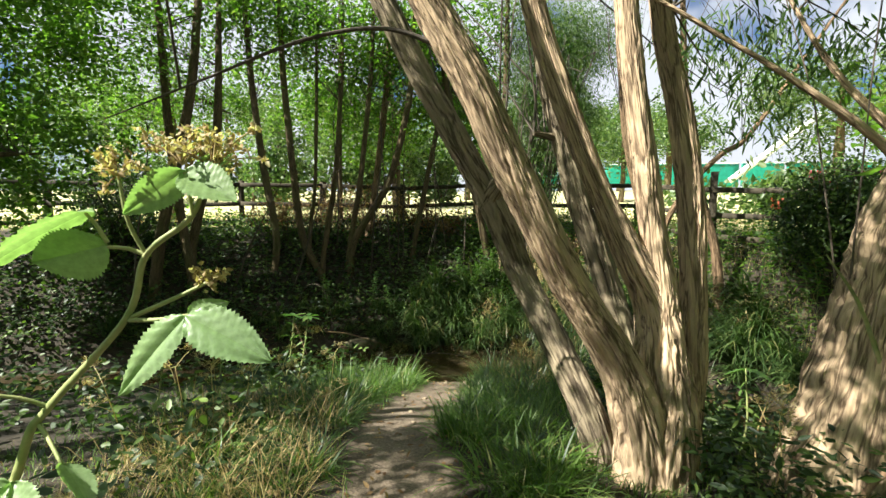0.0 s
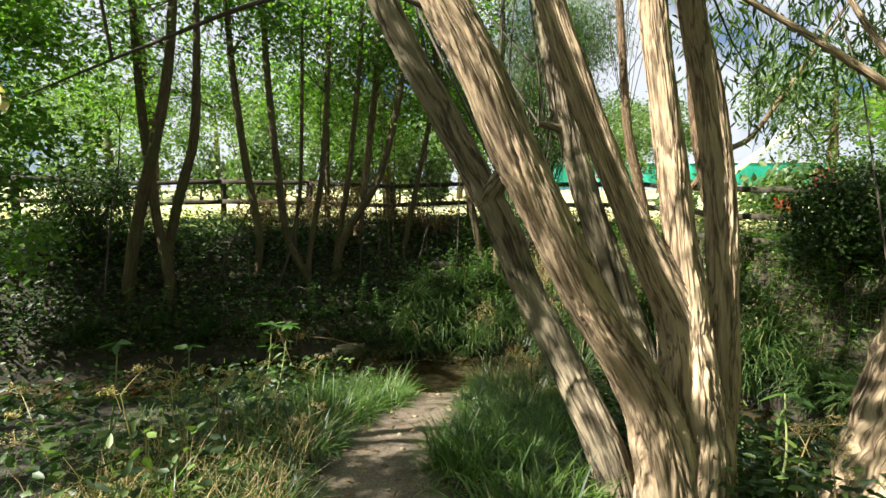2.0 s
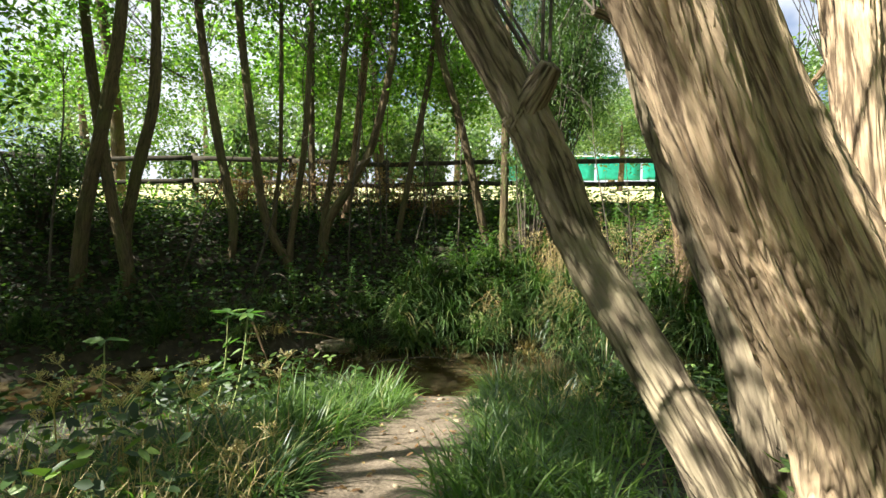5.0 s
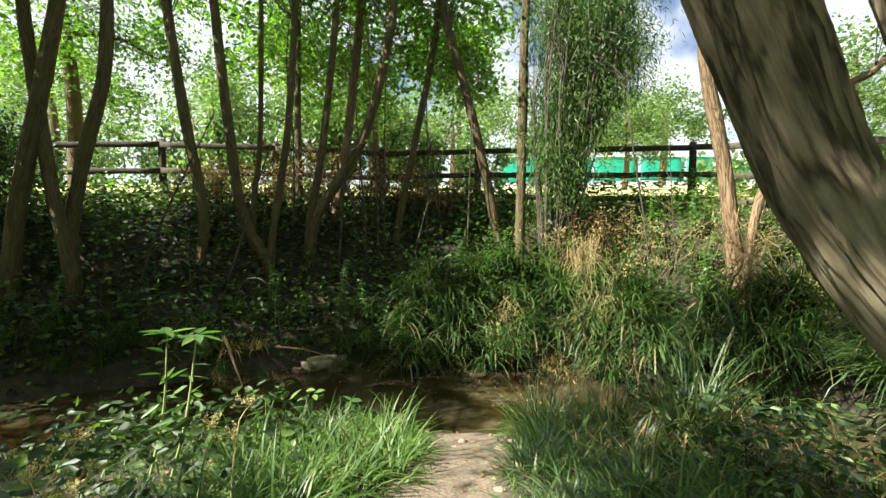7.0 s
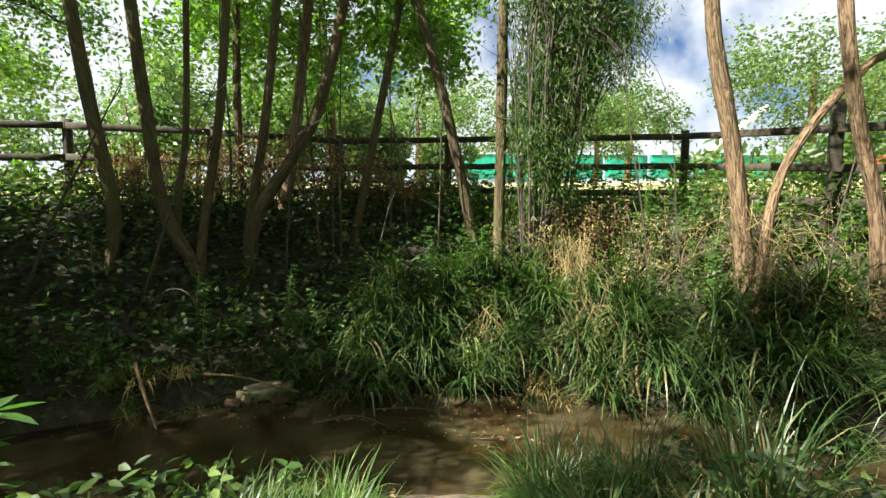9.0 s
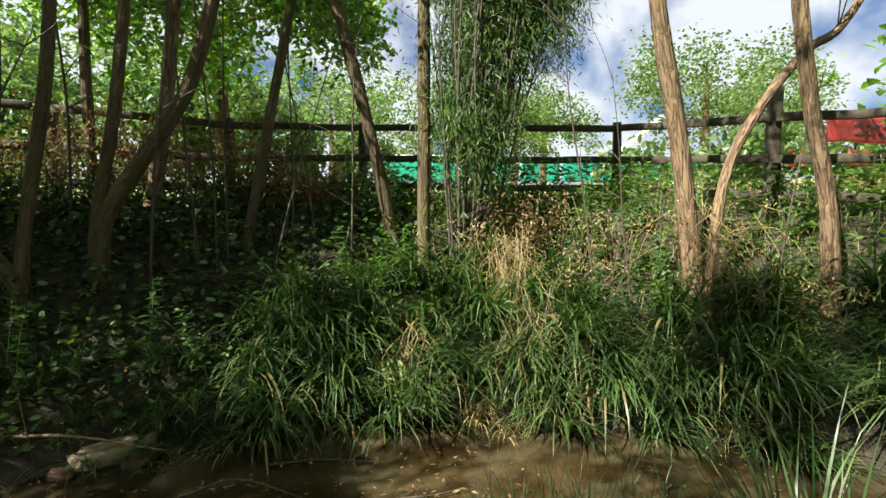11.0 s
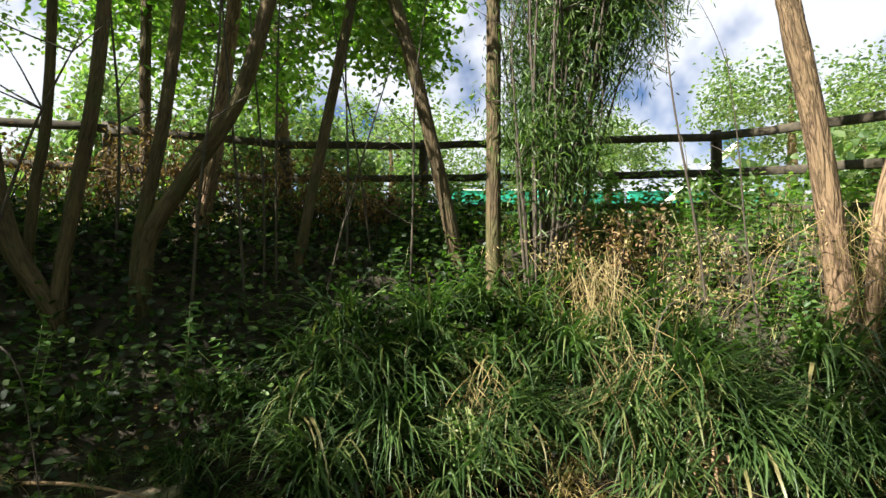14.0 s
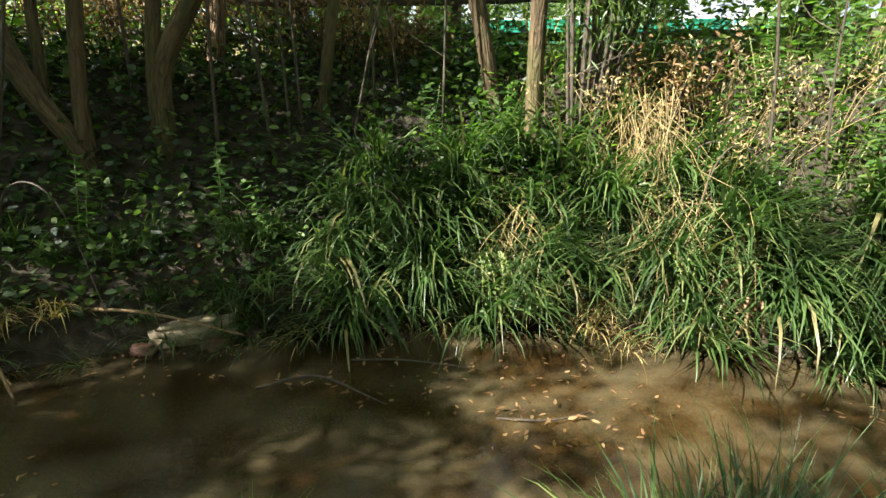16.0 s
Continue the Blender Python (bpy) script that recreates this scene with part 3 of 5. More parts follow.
bank_tree(21, [stem([(-5.6, 9.0, -0.4), (-5.54, 9.0, 0.16), (-5.37, 9.0, 1.06), (-5.06, 9.0, 2.2), (-4.7, 9.0, 3.67)], 0.125),
               stem([(-4.85, 9.1, -0.4), (-4.89, 9.1, 0.07), (-5.05, 9.1, 1.22), (-5.2, 9.1, 2.82), (-5.25, 9.1, 3.7)], 0.10),
               stem([(-4.9, 9.2, 0.0), (-5.0, 9.3, 0.49), (-4.78, 9.3, 1.47), (-4.43, 9.3, 2.65), (-4.33, 9.3, 3.8)], 0.105)],
          [(-5.4, 9.2, 5.2), (-6.8, 9.0, 4.0), (-4.6, 9.8, 6.0)], [(2.0, 1.3, 1.3), (1.3, 1.2, 1.6), (1.6, 1.2, 0.9)], 8000, "clump of slim dark trunks rooted in the stream bank")
bank_tree(22, [stem([(-3.62, 10.0, -0.6), (-3.66, 10.0, -0.2), (-3.55, 10.0, 0.79), (-3.77, 10.0, 2.29), (-3.95, 10.0, 3.88)], 0.10)],
          [(-4.0, 10.2, 5.4)], [(1.5, 1.2, 1.4)], 3500, "slim crooked tree with brown bark on the shaded bank")
bank_tree(23, [stem([(-2.6, 10.1, -0.5), (-2.65, 10.1, 0.01), (-3.01, 10.1, 0.79), (-3.17, 10.1, 2.06), (-3.32, 10.1, 3.93)], 0.10),
               stem([(-2.6, 10.12, -0.3), (-2.6, 10.12, 0.3), (-2.45, 10.12, 1.2), (-2.29, 10.12, 2.16), (-2.14, 10.12, 3.96)], 0.07),
               stem([(-2.95, 10.2, 0.75), (-2.9, 10.3, 1.06), (-2.78, 10.3, 1.93), (-2.7, 10.3, 4.03)], 0.05)],
          [(-2.8, 10.3, 5.4)], [(1.5, 1.2, 1.4)], 4200, "three-stemmed slim tree with mossy brown bark")
bank_tree(24, [stem([(-2.1, 10.3, -0.7), (-2.1, 10.3, -0.25), (-2.05, 10.3, 0.61), (-1.81, 10.3, 1.94), (-1.56, 10.3, 4.06)], 0.075),
               stem([(-2.06, 10.3, -0.4), (-2.04, 10.3, 0.2), (-1.94, 10.3, 0.75), (-1.58, 10.3, 1.33), (-1.13, 10.3, 2.12), (-0.76, 10.3, 3.57), (-0.7, 10.3, 4.08)], 0.095)],
          [(-1.4, 10.5, 5.3)], [(1.5, 1.2, 1.3)], 4200, "forked tree parting low into two curved stems")
bank_tree(25, [stem([(-1.85, 11.1, 0.3), (-1.8, 11.1, 0.68), (-1.63, 11.1, 1.57), (-1.44, 11.1, 3.0), (-1.28, 11.1, 4.4)], 0.10)],
          [(-1.3, 11.6, 4.0), (-1.0, 11.6, 5.4)], [(1.2, 0.8, 1.2), (1.6, 1.0, 1.2)], 5200, "flaky-barked tree near the fence", M_PALE_BARK)
bank_tree(26, [stem([(-2.52, 11.6, 0.5), (-2.52, 11.6, 1.29), (-2.52, 11.6, 2.62), (-2.47, 11.6, 4.59)], 0.075)],
          [(-2.5, 12.2, 3.6), (-3.3, 12.2, 5.0)], [(1.3, 0.9, 1.1), (1.6, 1.0, 1.4)], 5200, "straight slim tree close to the fence rails")
bank_tree(27, [stem([(-0.72, 10.8, 0.2), (-0.67, 10.8, 0.59), (-0.38, 10.8, 2.02), (-0.1, 10.8, 3.4), (0.02, 10.8, 4.3)], 0.07)],
          [(-0.1, 11.2, 4.4), (0.3, 11.4, 3.3)], [(1.4, 1.0, 1.6), (0.9, 0.7, 0.7)], 5600, "thin leaning sapling with pale green leaves")
bank_tree(28, [stem([(1.05, 10.6, 0.2), (0.95, 10.6, 0.68), (0.70, 10.6, 1.8), (0.42, 10.6, 2.9), (0.1, 10.6, 4.0)], 0.095)],
          [(0.2, 11.0, 5.2)], [(1.5, 1.2, 1.2)], 3600, "leaning tree with ridged brown bark above the sedges", M_SLIM_BARK)
bank_tree(29, [stem([(1.3, 10.2, -0.1), (1.29, 10.2, 0.45), (1.30, 10.2, 1.85), (1.31, 10.2, 3.4), (1.33, 10.2, 4.2)], 0.092)],
          [(1.4, 10.6, 5.4)], [(1.3, 1.1, 1.2)], 2600, "upright willow trunk above the sedge bank", M_SLIM_BARK, M_WILLOW_LEAF, (0.13, 0.022))
bank_tree(30, [stem([(4.02, 8.9, 0.0), (3.92, 8.9, 0.45), (3.72, 8.9, 1.55), (3.49, 8.9, 2.45), (3.37, 8.9, 3.1)], 0.115)],
          [(3.2, 9.2, 6.0)], [(1.4, 1.2, 0.9)], 1800, "sunlit tree with flaking tan bark on the bank", M_PALE_BARK, M_WILLOW_LEAF, (0.13, 0.022), twigs=30)
bank_tree(31, [stem([(4.8, 8.0, 0.2), (4.65, 8.0, 0.75), (4.37, 8.0, 1.6), (4.13, 8.0, 2.6), (4.0, 8.0, 3.6)], 0.085),
               stem([(3.85, 8.6, 0.5), (4.02, 8.6, 0.97), (4.4, 8.55, 1.78), (4.96, 8.5, 2.4), (5.4, 8.45, 2.72)], 0.062)],
          [(4.6, 8.4, 6.0)], [(1.2, 1.0, 0.8)], 1500, "bare-stemmed tree with a slanting limb by the fence", M_PALE_BARK, M_WILLOW_LEAF, (0.13, 0.022), top=5.6, twigs=30)


def bush_willow():
    """Dense osier whose fine upright rods carry a fountain of narrow leaves."""
    rng = np.random.default_rng(41)
    t = thing("osier_bush", "dense willow bush with upright rods and hanging narrow leaves", "bush")
    rods, heads = [], []
    for i in range(34):
        a = rng.uniform(0, 6.28)
        b = np.array([1.8, 10.1, 0.15]) + np.array([math.cos(a), math.sin(a), 0]) * rng.uniform(0.02, 0.28)
        lean = np.array([math.cos(a) * 0.16 + 0.08, math.sin(a) * 0.1, 1.0])
        h = rng.uniform(2.6, 4.6)
        p = [b, b + lean * h * 0.35, b + lean * h * 0.7 + rng.normal(size=3) * 0.07, b + lean * h + rng.normal(size=3) * 0.15]
        rods.append(tube(p, [0.018, 0.015, 0.011, 0.004], 6, 12))
        heads += p[1:]
    v, f = join(rods)
    mesh_object("cane", v, f, M_TWIG, t)
    n = 58000
    pos, hearts = clump_points(rng, n, [(2.1, 10.3, 4.3), (2.4, 10.4, 3.1), (1.9, 10.2, 2.2), (3.0, 10.5, 5.0), (2.3, 9.95, 3.4), (2.8, 10.3, 3.5), (1.85, 9.95, 1.5)],
                               [(1.0, 0.8, 1.5), (0.95, 0.7, 1.0), (0.6, 0.6, 0.9), (1.0, 0.7, 0.9), (0.9, 0.4, 1.0), (0.6, 0.5, 0.6), (0.4, 0.4, 0.7)], 0.15)
    way = rng.normal(size=(n, 3)) * (0.6, 0.6, 0.4) + np.array([0.1, 0, -0.8])
    v, f = leaves(rng, pos, way, 0.10, 0.0145, flat=0.25)
    mesh_object("crown", v, f, M_WILLOW_LEAF, t)
    v, f = sprays(rng, hearts, heads, 120, 0.006)
    mesh_object("branchlet", v, f, M_TWIG, t)


bush_willow()

# trees at the sides and behind; unseen crowns are added to throw dappled shade
def side_tree(seed, x, y, h, crowns, n, label, r=0.16, size=(0.11, 0.06)):
    z = ground_z(x, y)
    rng = np.random.default_rng(seed)
    sway = rng.normal(size=2) * 0.4
    trunk = [(x, y, z - 0.2), (x + sway[0] * 0.2, y, z + h * 0.3), (x + sway[0] * 0.6, y + sway[1] * 0.4, z + h * 0.6), (x + sway[0], y + sway[1], z + h)]
    limbs = [(trunk, [r, r * 0.8, r * 0.55, r * 0.15])]
    for c, s in crowns[:4]:
        base = np.array(trunk[1]) * 0.5 + np.array(trunk[2]) * 0.5
        limbs.append(([tuple(base), tuple((base + np.array(c)) / 2 + np.array([0, 0, 0.2])), tuple(c)], [r * 0.5, r * 0.3, r * 0.08]))
    return tree("alder_tree", label, limbs, M_SLIM_BARK, crowns, n, M_LEAF, size, 0.20, seed, 0.15, 0.6, 0.05, 28, 12, 60, "shade trees", bunch=130)


# high crowns sit up the sun's ray from each spot to be shaded
side_tree(51, -6.6, 6.2, 7.0, [((-6.3, 6.4, 4.6), (1.9, 1.9, 1.6)), ((-7.6, 7.6, 3.4), (1.4, 1.4, 1.5)), ((-7.2, 5.8, 5.6), (1.2, 1.0, 0.8)), ((-5.6, 6.6, 2.2), (1.1, 1.1, 1.7)), ((-6.6, 7.6, 1.6), (1.2, 0.9, 1.6)), ((-7.2, 8.4, 5.2), (1.5, 1.2, 0.9)), ((-5.6, 8.5, 5.6), (1.2, 0.9, 0.6)), ((-4.1, 7.1, 5.7), (0.7, 0.6, 0.4)), ((-5.2, 7.5, 5.7), (0.8, 0.6, 0.4))], 20000, "leafy alder by the stream with unseen high crowns added for shade")
side_tree(52, -4.6, 2.6, 7.5, [((-3.3, -0.1, 5.8), (0.8, 0.8, 0.6)), ((-5.8, 0.2, 4.3), (0.8, 0.8, 0.9)), ((-6.2, 2.6, 4.3), (0.9, 0.9, 1.0)), ((-3.7, 2.0, 6.3), (0.8, 0.8, 0.5)), ((-4.4, 2.9, 5.7), (0.8, 0.8, 0.5)), ((-5.3, 3.75, 5.9), (0.6, 0.6, 0.4)), ((-5.0, 1.0, 5.6), (0.85, 0.9, 0.5)), ((-2.0, 0.9, 5.9), (1.0, 0.9, 0.5)), ((-3.7, 4.75, 5.7), (1.1, 0.9, 0.5)), ((-4.1, 1.95, 5.6), (0.6, 0.6, 0.4)), ((-4.4, 4.3, 5.7), (0.6, 0.6, 0.4))], 16500, "unseen alder added to shade the path and willows")
side_tree(53, -5.2, -2.6, 8.0, [((-7.6, -4.2, 6.0), (1.8, 1.6, 1.5)), ((-2.3, -0.2, 6.4), (1.3, 1.3, 0.8))], 1700, "unseen tall alder added for dappled shade")
side_tree(54, -9.6, 5.0, 8.5, [((-9.4, 5.4, 6.0), (2.4, 2.4, 2.0)), ((-9.0, 7.4, 3.6), (1.6, 1.6, 1.8))], 9000, "unseen tall alder added to shade the left bank", size=(0.11, 0.06))
side_tree(55, -7.2, 12.6, 7.0, [((-7.4, 12.8, 4.6), (2.2, 1.5, 2.0)), ((-5.8, 13.2, 4.0), (1.6, 1.2, 1.6))], 7500, "leafy tree just beyond the fence", size=(0.10, 0.055))

side_tree(56, -1.4, 14.6, 6.5, [((-2.7, 13.7, 4.0), (1.3, 0.9, 1.2)), ((-0.7, 13.5, 4.5), (1.4, 0.9, 1.2)), ((0.7, 13.8, 4.4), (1.0, 0.9, 1.1)), ((-3.9, 14.2, 4.8), (1.2, 1.0, 1.1)), ((-1.6, 13.3, 3.0), (0.9, 0.6, 0.6))], 7500, "broad-leaved tree in full sun behind the fence", size=(0.14, 0.085))


# hedgerow and far trees across the field
def field_tree(seed, x, y, h, w, n, leaf_size, label, name="field_tree"):
    rng = np.random.default_rng(seed)
    z = ground_z(x, y)
    crowns = [((x, y, z + h * 0.62), (w * 0.5, w * 0.5, h * 0.30))]
    for _ in range(6):
        a = rng.uniform(0, 6.28)
        crowns.append(((x + math.cos(a) * w * 0.36, y + math.sin(a) * w * 0.3, z + h * rng.uniform(0.35, 0.85)), (w * 0.26, w * 0.26, h * 0.16)))
    stems = [([(x, y, z - 0.3), (x + 0.1, y, z + h * 0.3), (x, y, z + h * 0.75)], [h * 0.035, h * 0.028, h * 0.008])]
    return tree(name, label, stems, M_SLIM_BARK, crowns, n, M_FAR_LEAF, (leaf_size, leaf_size * 0.6), w * 0.05, seed, 0.1, 0.6, 0, 10, 8, 0, "trees across the field")


for k, (x, y, h, w, n, s) in enumerate([
        (-16, 24, 7, 7, 2600, 0.22), (-9, 26, 6.5, 6, 2600, 0.22), (-3.5, 22, 6, 5.5, 3200, 0.2), (-24, 34, 9, 9, 3200, 0.3), (-30, 22, 9, 9, 3200, 0.3),
        (4, 56, 13, 12, 4200, 0.42), (15, 60, 14, 13, 4200, 0.42), (17.5, 47, 10, 8, 5200, 0.32), (21.5, 26, 8.6, 9, 7000, 0.24), (-10, 60, 13, 13, 3600, 0.45),
        (-28, 62, 14, 15, 3600, 0.45), (31, 30, 7.5, 8, 4200, 0.3), (55, 50, 14, 14, 3600, 0.45), (9, 24, 4.6, 4.5, 5200, 0.17), (48, 26, 11, 11, 3600, 0.35),
        (-48, 50, 14, 16, 3000, 0.5), (1.5, 30, 6, 7, 3200, 0.22), (17, 36, 8.5, 7, 5200, 0.26)]):
    field_tree(100 + k, x, y, h, w, n, s, "round-crowned tree in sunlight across the field")


def hedge(seed, x0, y0, x1, y1, h, n, label):
    """A rough field hedge with an uneven top."""
    rng = np.random.default_rng(seed)
    t = thing("hedge", label, "hedge", "hedges beyond the fence")
    k = 26
    u = np.linspace(0, 1, k)
    cs, ss = [], []
    for a in u:
        x, y = x0 + (x1 - x0) * a, y0 + (y1 - y0) * a
        hh = h * rng.uniform(0.6, 1.25)
        cs.append((x + rng.normal() * 0.4, y + rng.normal() * 0.4, ground_z(x, y) + hh * 0.5))
        ss.append((math.hypot(x1 - x0, y1 - y0) / k * 0.9, 0.9, hh * 0.55))
    pos, hearts = clump_points(rng, n, cs, ss, 0.22)
    v, f = leaves(rng, pos, rng.normal(size=(n, 3)), 0.22, 0.13, flat=0.5)
    mesh_object("foliage", v, f, M_FAR_LEAF, t)
    for c in cs[::2]:
        g = ground_z(c[0], c[1])
        v, f = tube([(c[0], c[1], g - 0.2), (c[0] + 0.1, c[1], g + h * 0.4), (c[0] - 0.1, c[1], g + h * 0.8)], [0.06, 0.05, 0.02], 6, 8)
        mesh_object("stem", v, f, M_SLIM_BARK, t)


hedge(131, -30, 21, -7, 24, 2.7, 11000, "uneven sunlit hedge across the field")
hedge(132, -7.5, 19, 3.5, 25, 3.0, 14000, "bright green hedge beyond the fence")
hedge(133, 7.2, 13.6, 13, 9.5, 1.1, 3600, "low leafy hedge behind the fence corner")


def thorn_bush(x, y, r, h, n, seed, label):
    rng = np.random.default_rng(seed)
    z = ground_z(x, y)
    t = thing("thorn_bush", label, "bush", "bushes on the far bank")
    heads = []
    for k in range(7):
        a = k * 0.9
        e = (x + math.cos(a) * r * 0.6, y + math.sin(a) * r * 0.6, z + h * rng.uniform(0.6, 0.95))
        pts = [(x, y, z - 0.1), (x + math.cos(a) * r * 0.25, y + math.sin(a) * r * 0.25, z + h * 0.4), e]
        v, f = tube(pts, [0.035, 0.025, 0.008], 6, 12)
        mesh_object("stem", v, f, M_TWIG, t)
        heads += list(spline(pts, 6)[2:])
    pos, hearts = clump_points(rng, n, [(x, y, z + h * 0.5), (x + r * 0.4, y, z + h * 0.7), (x - r * 0.4, y, z + h * 0.35)], [(r, r * 0.8, h * 0.5), (r * 0.6, r * 0.6, h * 0.35), (r * 0.6, r * 0.6, h * 0.35)], 0.14)
    v, f = leaves(rng, pos, rng.normal(size=(n, 3)), 0.08, 0.04, flat=0.5)
    mesh_object("crown", v, f, M_IVY, t)
    v, f = sprays(rng, hearts, heads, 50, 0.005)
    mesh_object("branchlet", v, f, M_TWIG, t)


thorn_bush(6.05, 7.3, 0.85, 1.8, 8500, 141, "dark leafy thorn bush on the bank across the stream")
thorn_bush(5.9, 4.4, 1.2, 1.9, 5000, 142, "dark leafy thorn bush on the bank across the stream")
thorn_bush(-6.6, 9.6, 1.0, 1.6, 5000, 143, "shaded thorn bush at the foot of the fence")


def dead_brush(x, y, r, h, seed):
    """A tangle of thin brown stems with shrivelled leaves still on them."""
    rng = np.random.default_rng(seed)
    z = ground_z(x, y)
    t = thing("dead_brush", "tangle of thin brown stems with shrivelled leaves on the bank top", "bush", "dead brush under the fence")
    tips = []
    for k in range(26):
        a = rng.uniform(0, 6.28)
        b = np.array([x + rng.normal() * r * 0.4, y + rng.normal() * r * 0.3, z - 0.05])
        e = b + np.array([math.cos(a) * r * rng.uniform(0.2, 0.9), math.sin(a) * r * 0.5, h * rng.uniform(0.5, 1.1)])
        pts = [b, (b + e) / 2 + rng.normal(size=3) * 0.1 + np.array([0, 0, 0.1]), e]
        v, f = tube(pts, [0.009, 0.006, 0.002], 5, 9)
        mesh_object("stem", v, f, M_TWIG, t)
        tips.append(spline(pts, 10)[3:])
    tips = np.concatenate(tips)
    n = 900
    q = tips[rng.integers(0, len(tips), n)] + rng.normal(size=(n, 3)) * 0.07
    v, f = leaves(rng, q, rng.normal(size=(n, 3)) + np.array([0, 0, -0.5]), 0.06, 0.03, 0.6, 0.3)
    mesh_object("foliage", v, f, M_RUST, t)


for k, (x, y, r, h) in enumerate([(-2.9, 11.2, 0.6, 1.1), (-2.2, 11.4, 0.6, 1.2), (-1.3, 11.5, 0.6, 1.1), (-0.5, 11.5, 0.5, 0.9), (-3.8, 10.9, 0.6, 0.9), (0.2, 11.3, 0.4, 0.7), (2.4, 9.95, 0.5, 0.8)]):
    dead_brush(x, y, r, h, 760 + k)


def sapling(x, y, h, r, lean, seed, label="thin bare sapling among the bank trees"):
    rng = np.random.default_rng(seed)
    z = ground_z(x, y)
    t = thing("sapling", label, "sapling", "saplings on the bank")
    pts = [(x, y, z - 0.15), (x + lean * 0.3 + rng.normal() * 0.04, y, z + h * 0.33), (x + lean * 0.7 + rng.normal() * 0.06, y, z + h * 0.7), (x + lean, y, z + h)]
    v, f = tube(pts, [r, r * 0.85, r * 0.6, r * 0.25], 6, 22, 0, 0.2, seed)
    mesh_object("stem", v, f, M_TWIG, t)
    c = spline(pts, 16)
    for k in range(6):
        a = c[rng.integers(4, 15)]
        e = a + np.array([rng.normal() * 0.35, rng.normal() * 0.2, rng.uniform(0.15, 0.6)])
        v, f = tube([a, (a + e) / 2 + rng.normal(size=3) * 0.05, e], [r * 0.45, r * 0.3, r * 0.1], 4, 8)
        mesh_object("branchlet", v, f, M_TWIG, t)


for k, (x, y, h, r, lean) in enumerate([(-1.15, 10.4, 3.9, 0.016, -0.25), (-1.0, 10.5, 4.1, 0.013, -0.1), (-0.9, 10.6, 4.0, 0.014, 0.15), (-0.45, 10.6, 3.0, 0.012, 0.9), (-0.2, 10.7, 3.6, 0.014, 0.1),
                                        (-3.2, 9.7, 2.6, 0.018, 1.0), (-4.3, 9.5, 2.4, 0.02, 1.2), (-2.4, 10.6, 4.2, 0.016, 0.2), (-1.6, 10.2, 4.0, 0.018, 0.25), (0.45, 10.4, 3.2, 0.014, 0.2),
                                        (1.6, 9.9, 3.6, 0.014, -0.2), (3.0, 9.2, 3.2, 0.014, -0.5), (3.35, 9.0, 2.6, 0.010, -0.4), (4.3, 8.2, 2.6, 0.012, 0.5), (-5.9, 8.8, 3.6, 0.022, 0.5), (0.1, 10.9, 3.4, 0.012, -0.5)]):
    sapling(x, y, h, r, lean, 700 + k)


def arching_cane(pts, seed):
    t = thing("bramble_cane", "bare arching bramble cane on the bank", "bramble", "arching canes")
    v, f = tube(pts, [0.008, 0.007, 0.006, 0.003], 6, 24, 0, 0.2, seed)
    mesh_object("cane", v, f, M_TWIG, t)


for k, (x, y, dx, h) in enumerate([(3.6, 8.7, 0.7, 0.7), (4.4, 8.3, -0.6, 0.6), (2.9, 9.2, -0.8, 0.5), (2.2, 9.5, 0.9, 0.5), (-0.6, 9.8, 0.8, 0.5), (-3.0, 9.4, 0.9, 0.5), (3.2, 8.3, 0.7, 0.5), (-4.2, 8.9, -0.7, 0.5)]):
    z, z2 = ground_z(x, y), ground_z(x + dx, y - 0.35)
    arching_cane([(x, y, z - 0.05), (x + dx * 0.3, y - 0.1, z + h), (x + dx * 0.75, y - 0.25, max(z, z2) + h * 0.8), (x + dx, y - 0.35, z2 + 0.05)], 720 + k)


# unseen tall crowns added behind, beside and over the stream to block sky light
def skyblock_tree(seed, x, y, top, w, n):
    z = ground_z(x, y)
    rng = np.random.default_rng(seed)
    crowns = [((x + rng.normal() * 0.8, y + rng.normal() * 0.8, top - 1.2 - 1.35 * k), (w * (0.75 + 0.06 * k), w * (0.75 + 0.06 * k), 1.0)) for k in range(6)]
    stems = [([(x, y, z - 0.3), (x + 0.2, y, z + top * 0.3), (x, y + 0.2, z + top * 0.8)], [0.22, 0.17, 0.05])]
    return tree("skyblock_tree", "unseen tall broad-leaved tree added to block sky light", stems, M_SLIM_BARK, crowns, n, M_LEAF, (0.24, 0.14), 0.5, seed, 0.15, 0.75, 0.04, 16, 10, 12, "surrounding wood", bunch=70)


for k, (x, y, top, w, n) in enumerate([(6.8, 1.5, 9.6, 2.6, 6500), (8.0, -4.0, 9.5, 3.4, 7000), (3.0, -6.0, 10.0, 3.4, 7000), (-3.0, -8.5, 9.5, 3.4, 7000), (-10.5, -5.5, 9.0, 3.0, 6000), (-13.0, 1.0, 9.5, 3.2, 6000),
                                       (3.4, 0.4, 10.5, 2.4, 4200), (10.5, 2.0, 9.5, 3.4, 5600), (0.0, -11.0, 9.0, 3.4, 6000), (-7.0, -10.0, 9.0, 3.4, 6000), (10.5, 7.0, 8.5, 2.6, 5000), (12.5, -2.0, 9.0, 3.4, 5600)]):
    skyblock_tree(900 + k, x, y, top, w, n)


# ---- plants on the banks ----
def scatter(rng, n, x0, x1, y0, y1, keep):
    x, y = rng.uniform(x0, x1, n), rng.uniform(y0, y1, n)
    ok = keep(x, y, stream_offset(x, y))
    x, y = x[ok], y[ok]
    return np.stack([x, y, height(x, y)], axis=1)


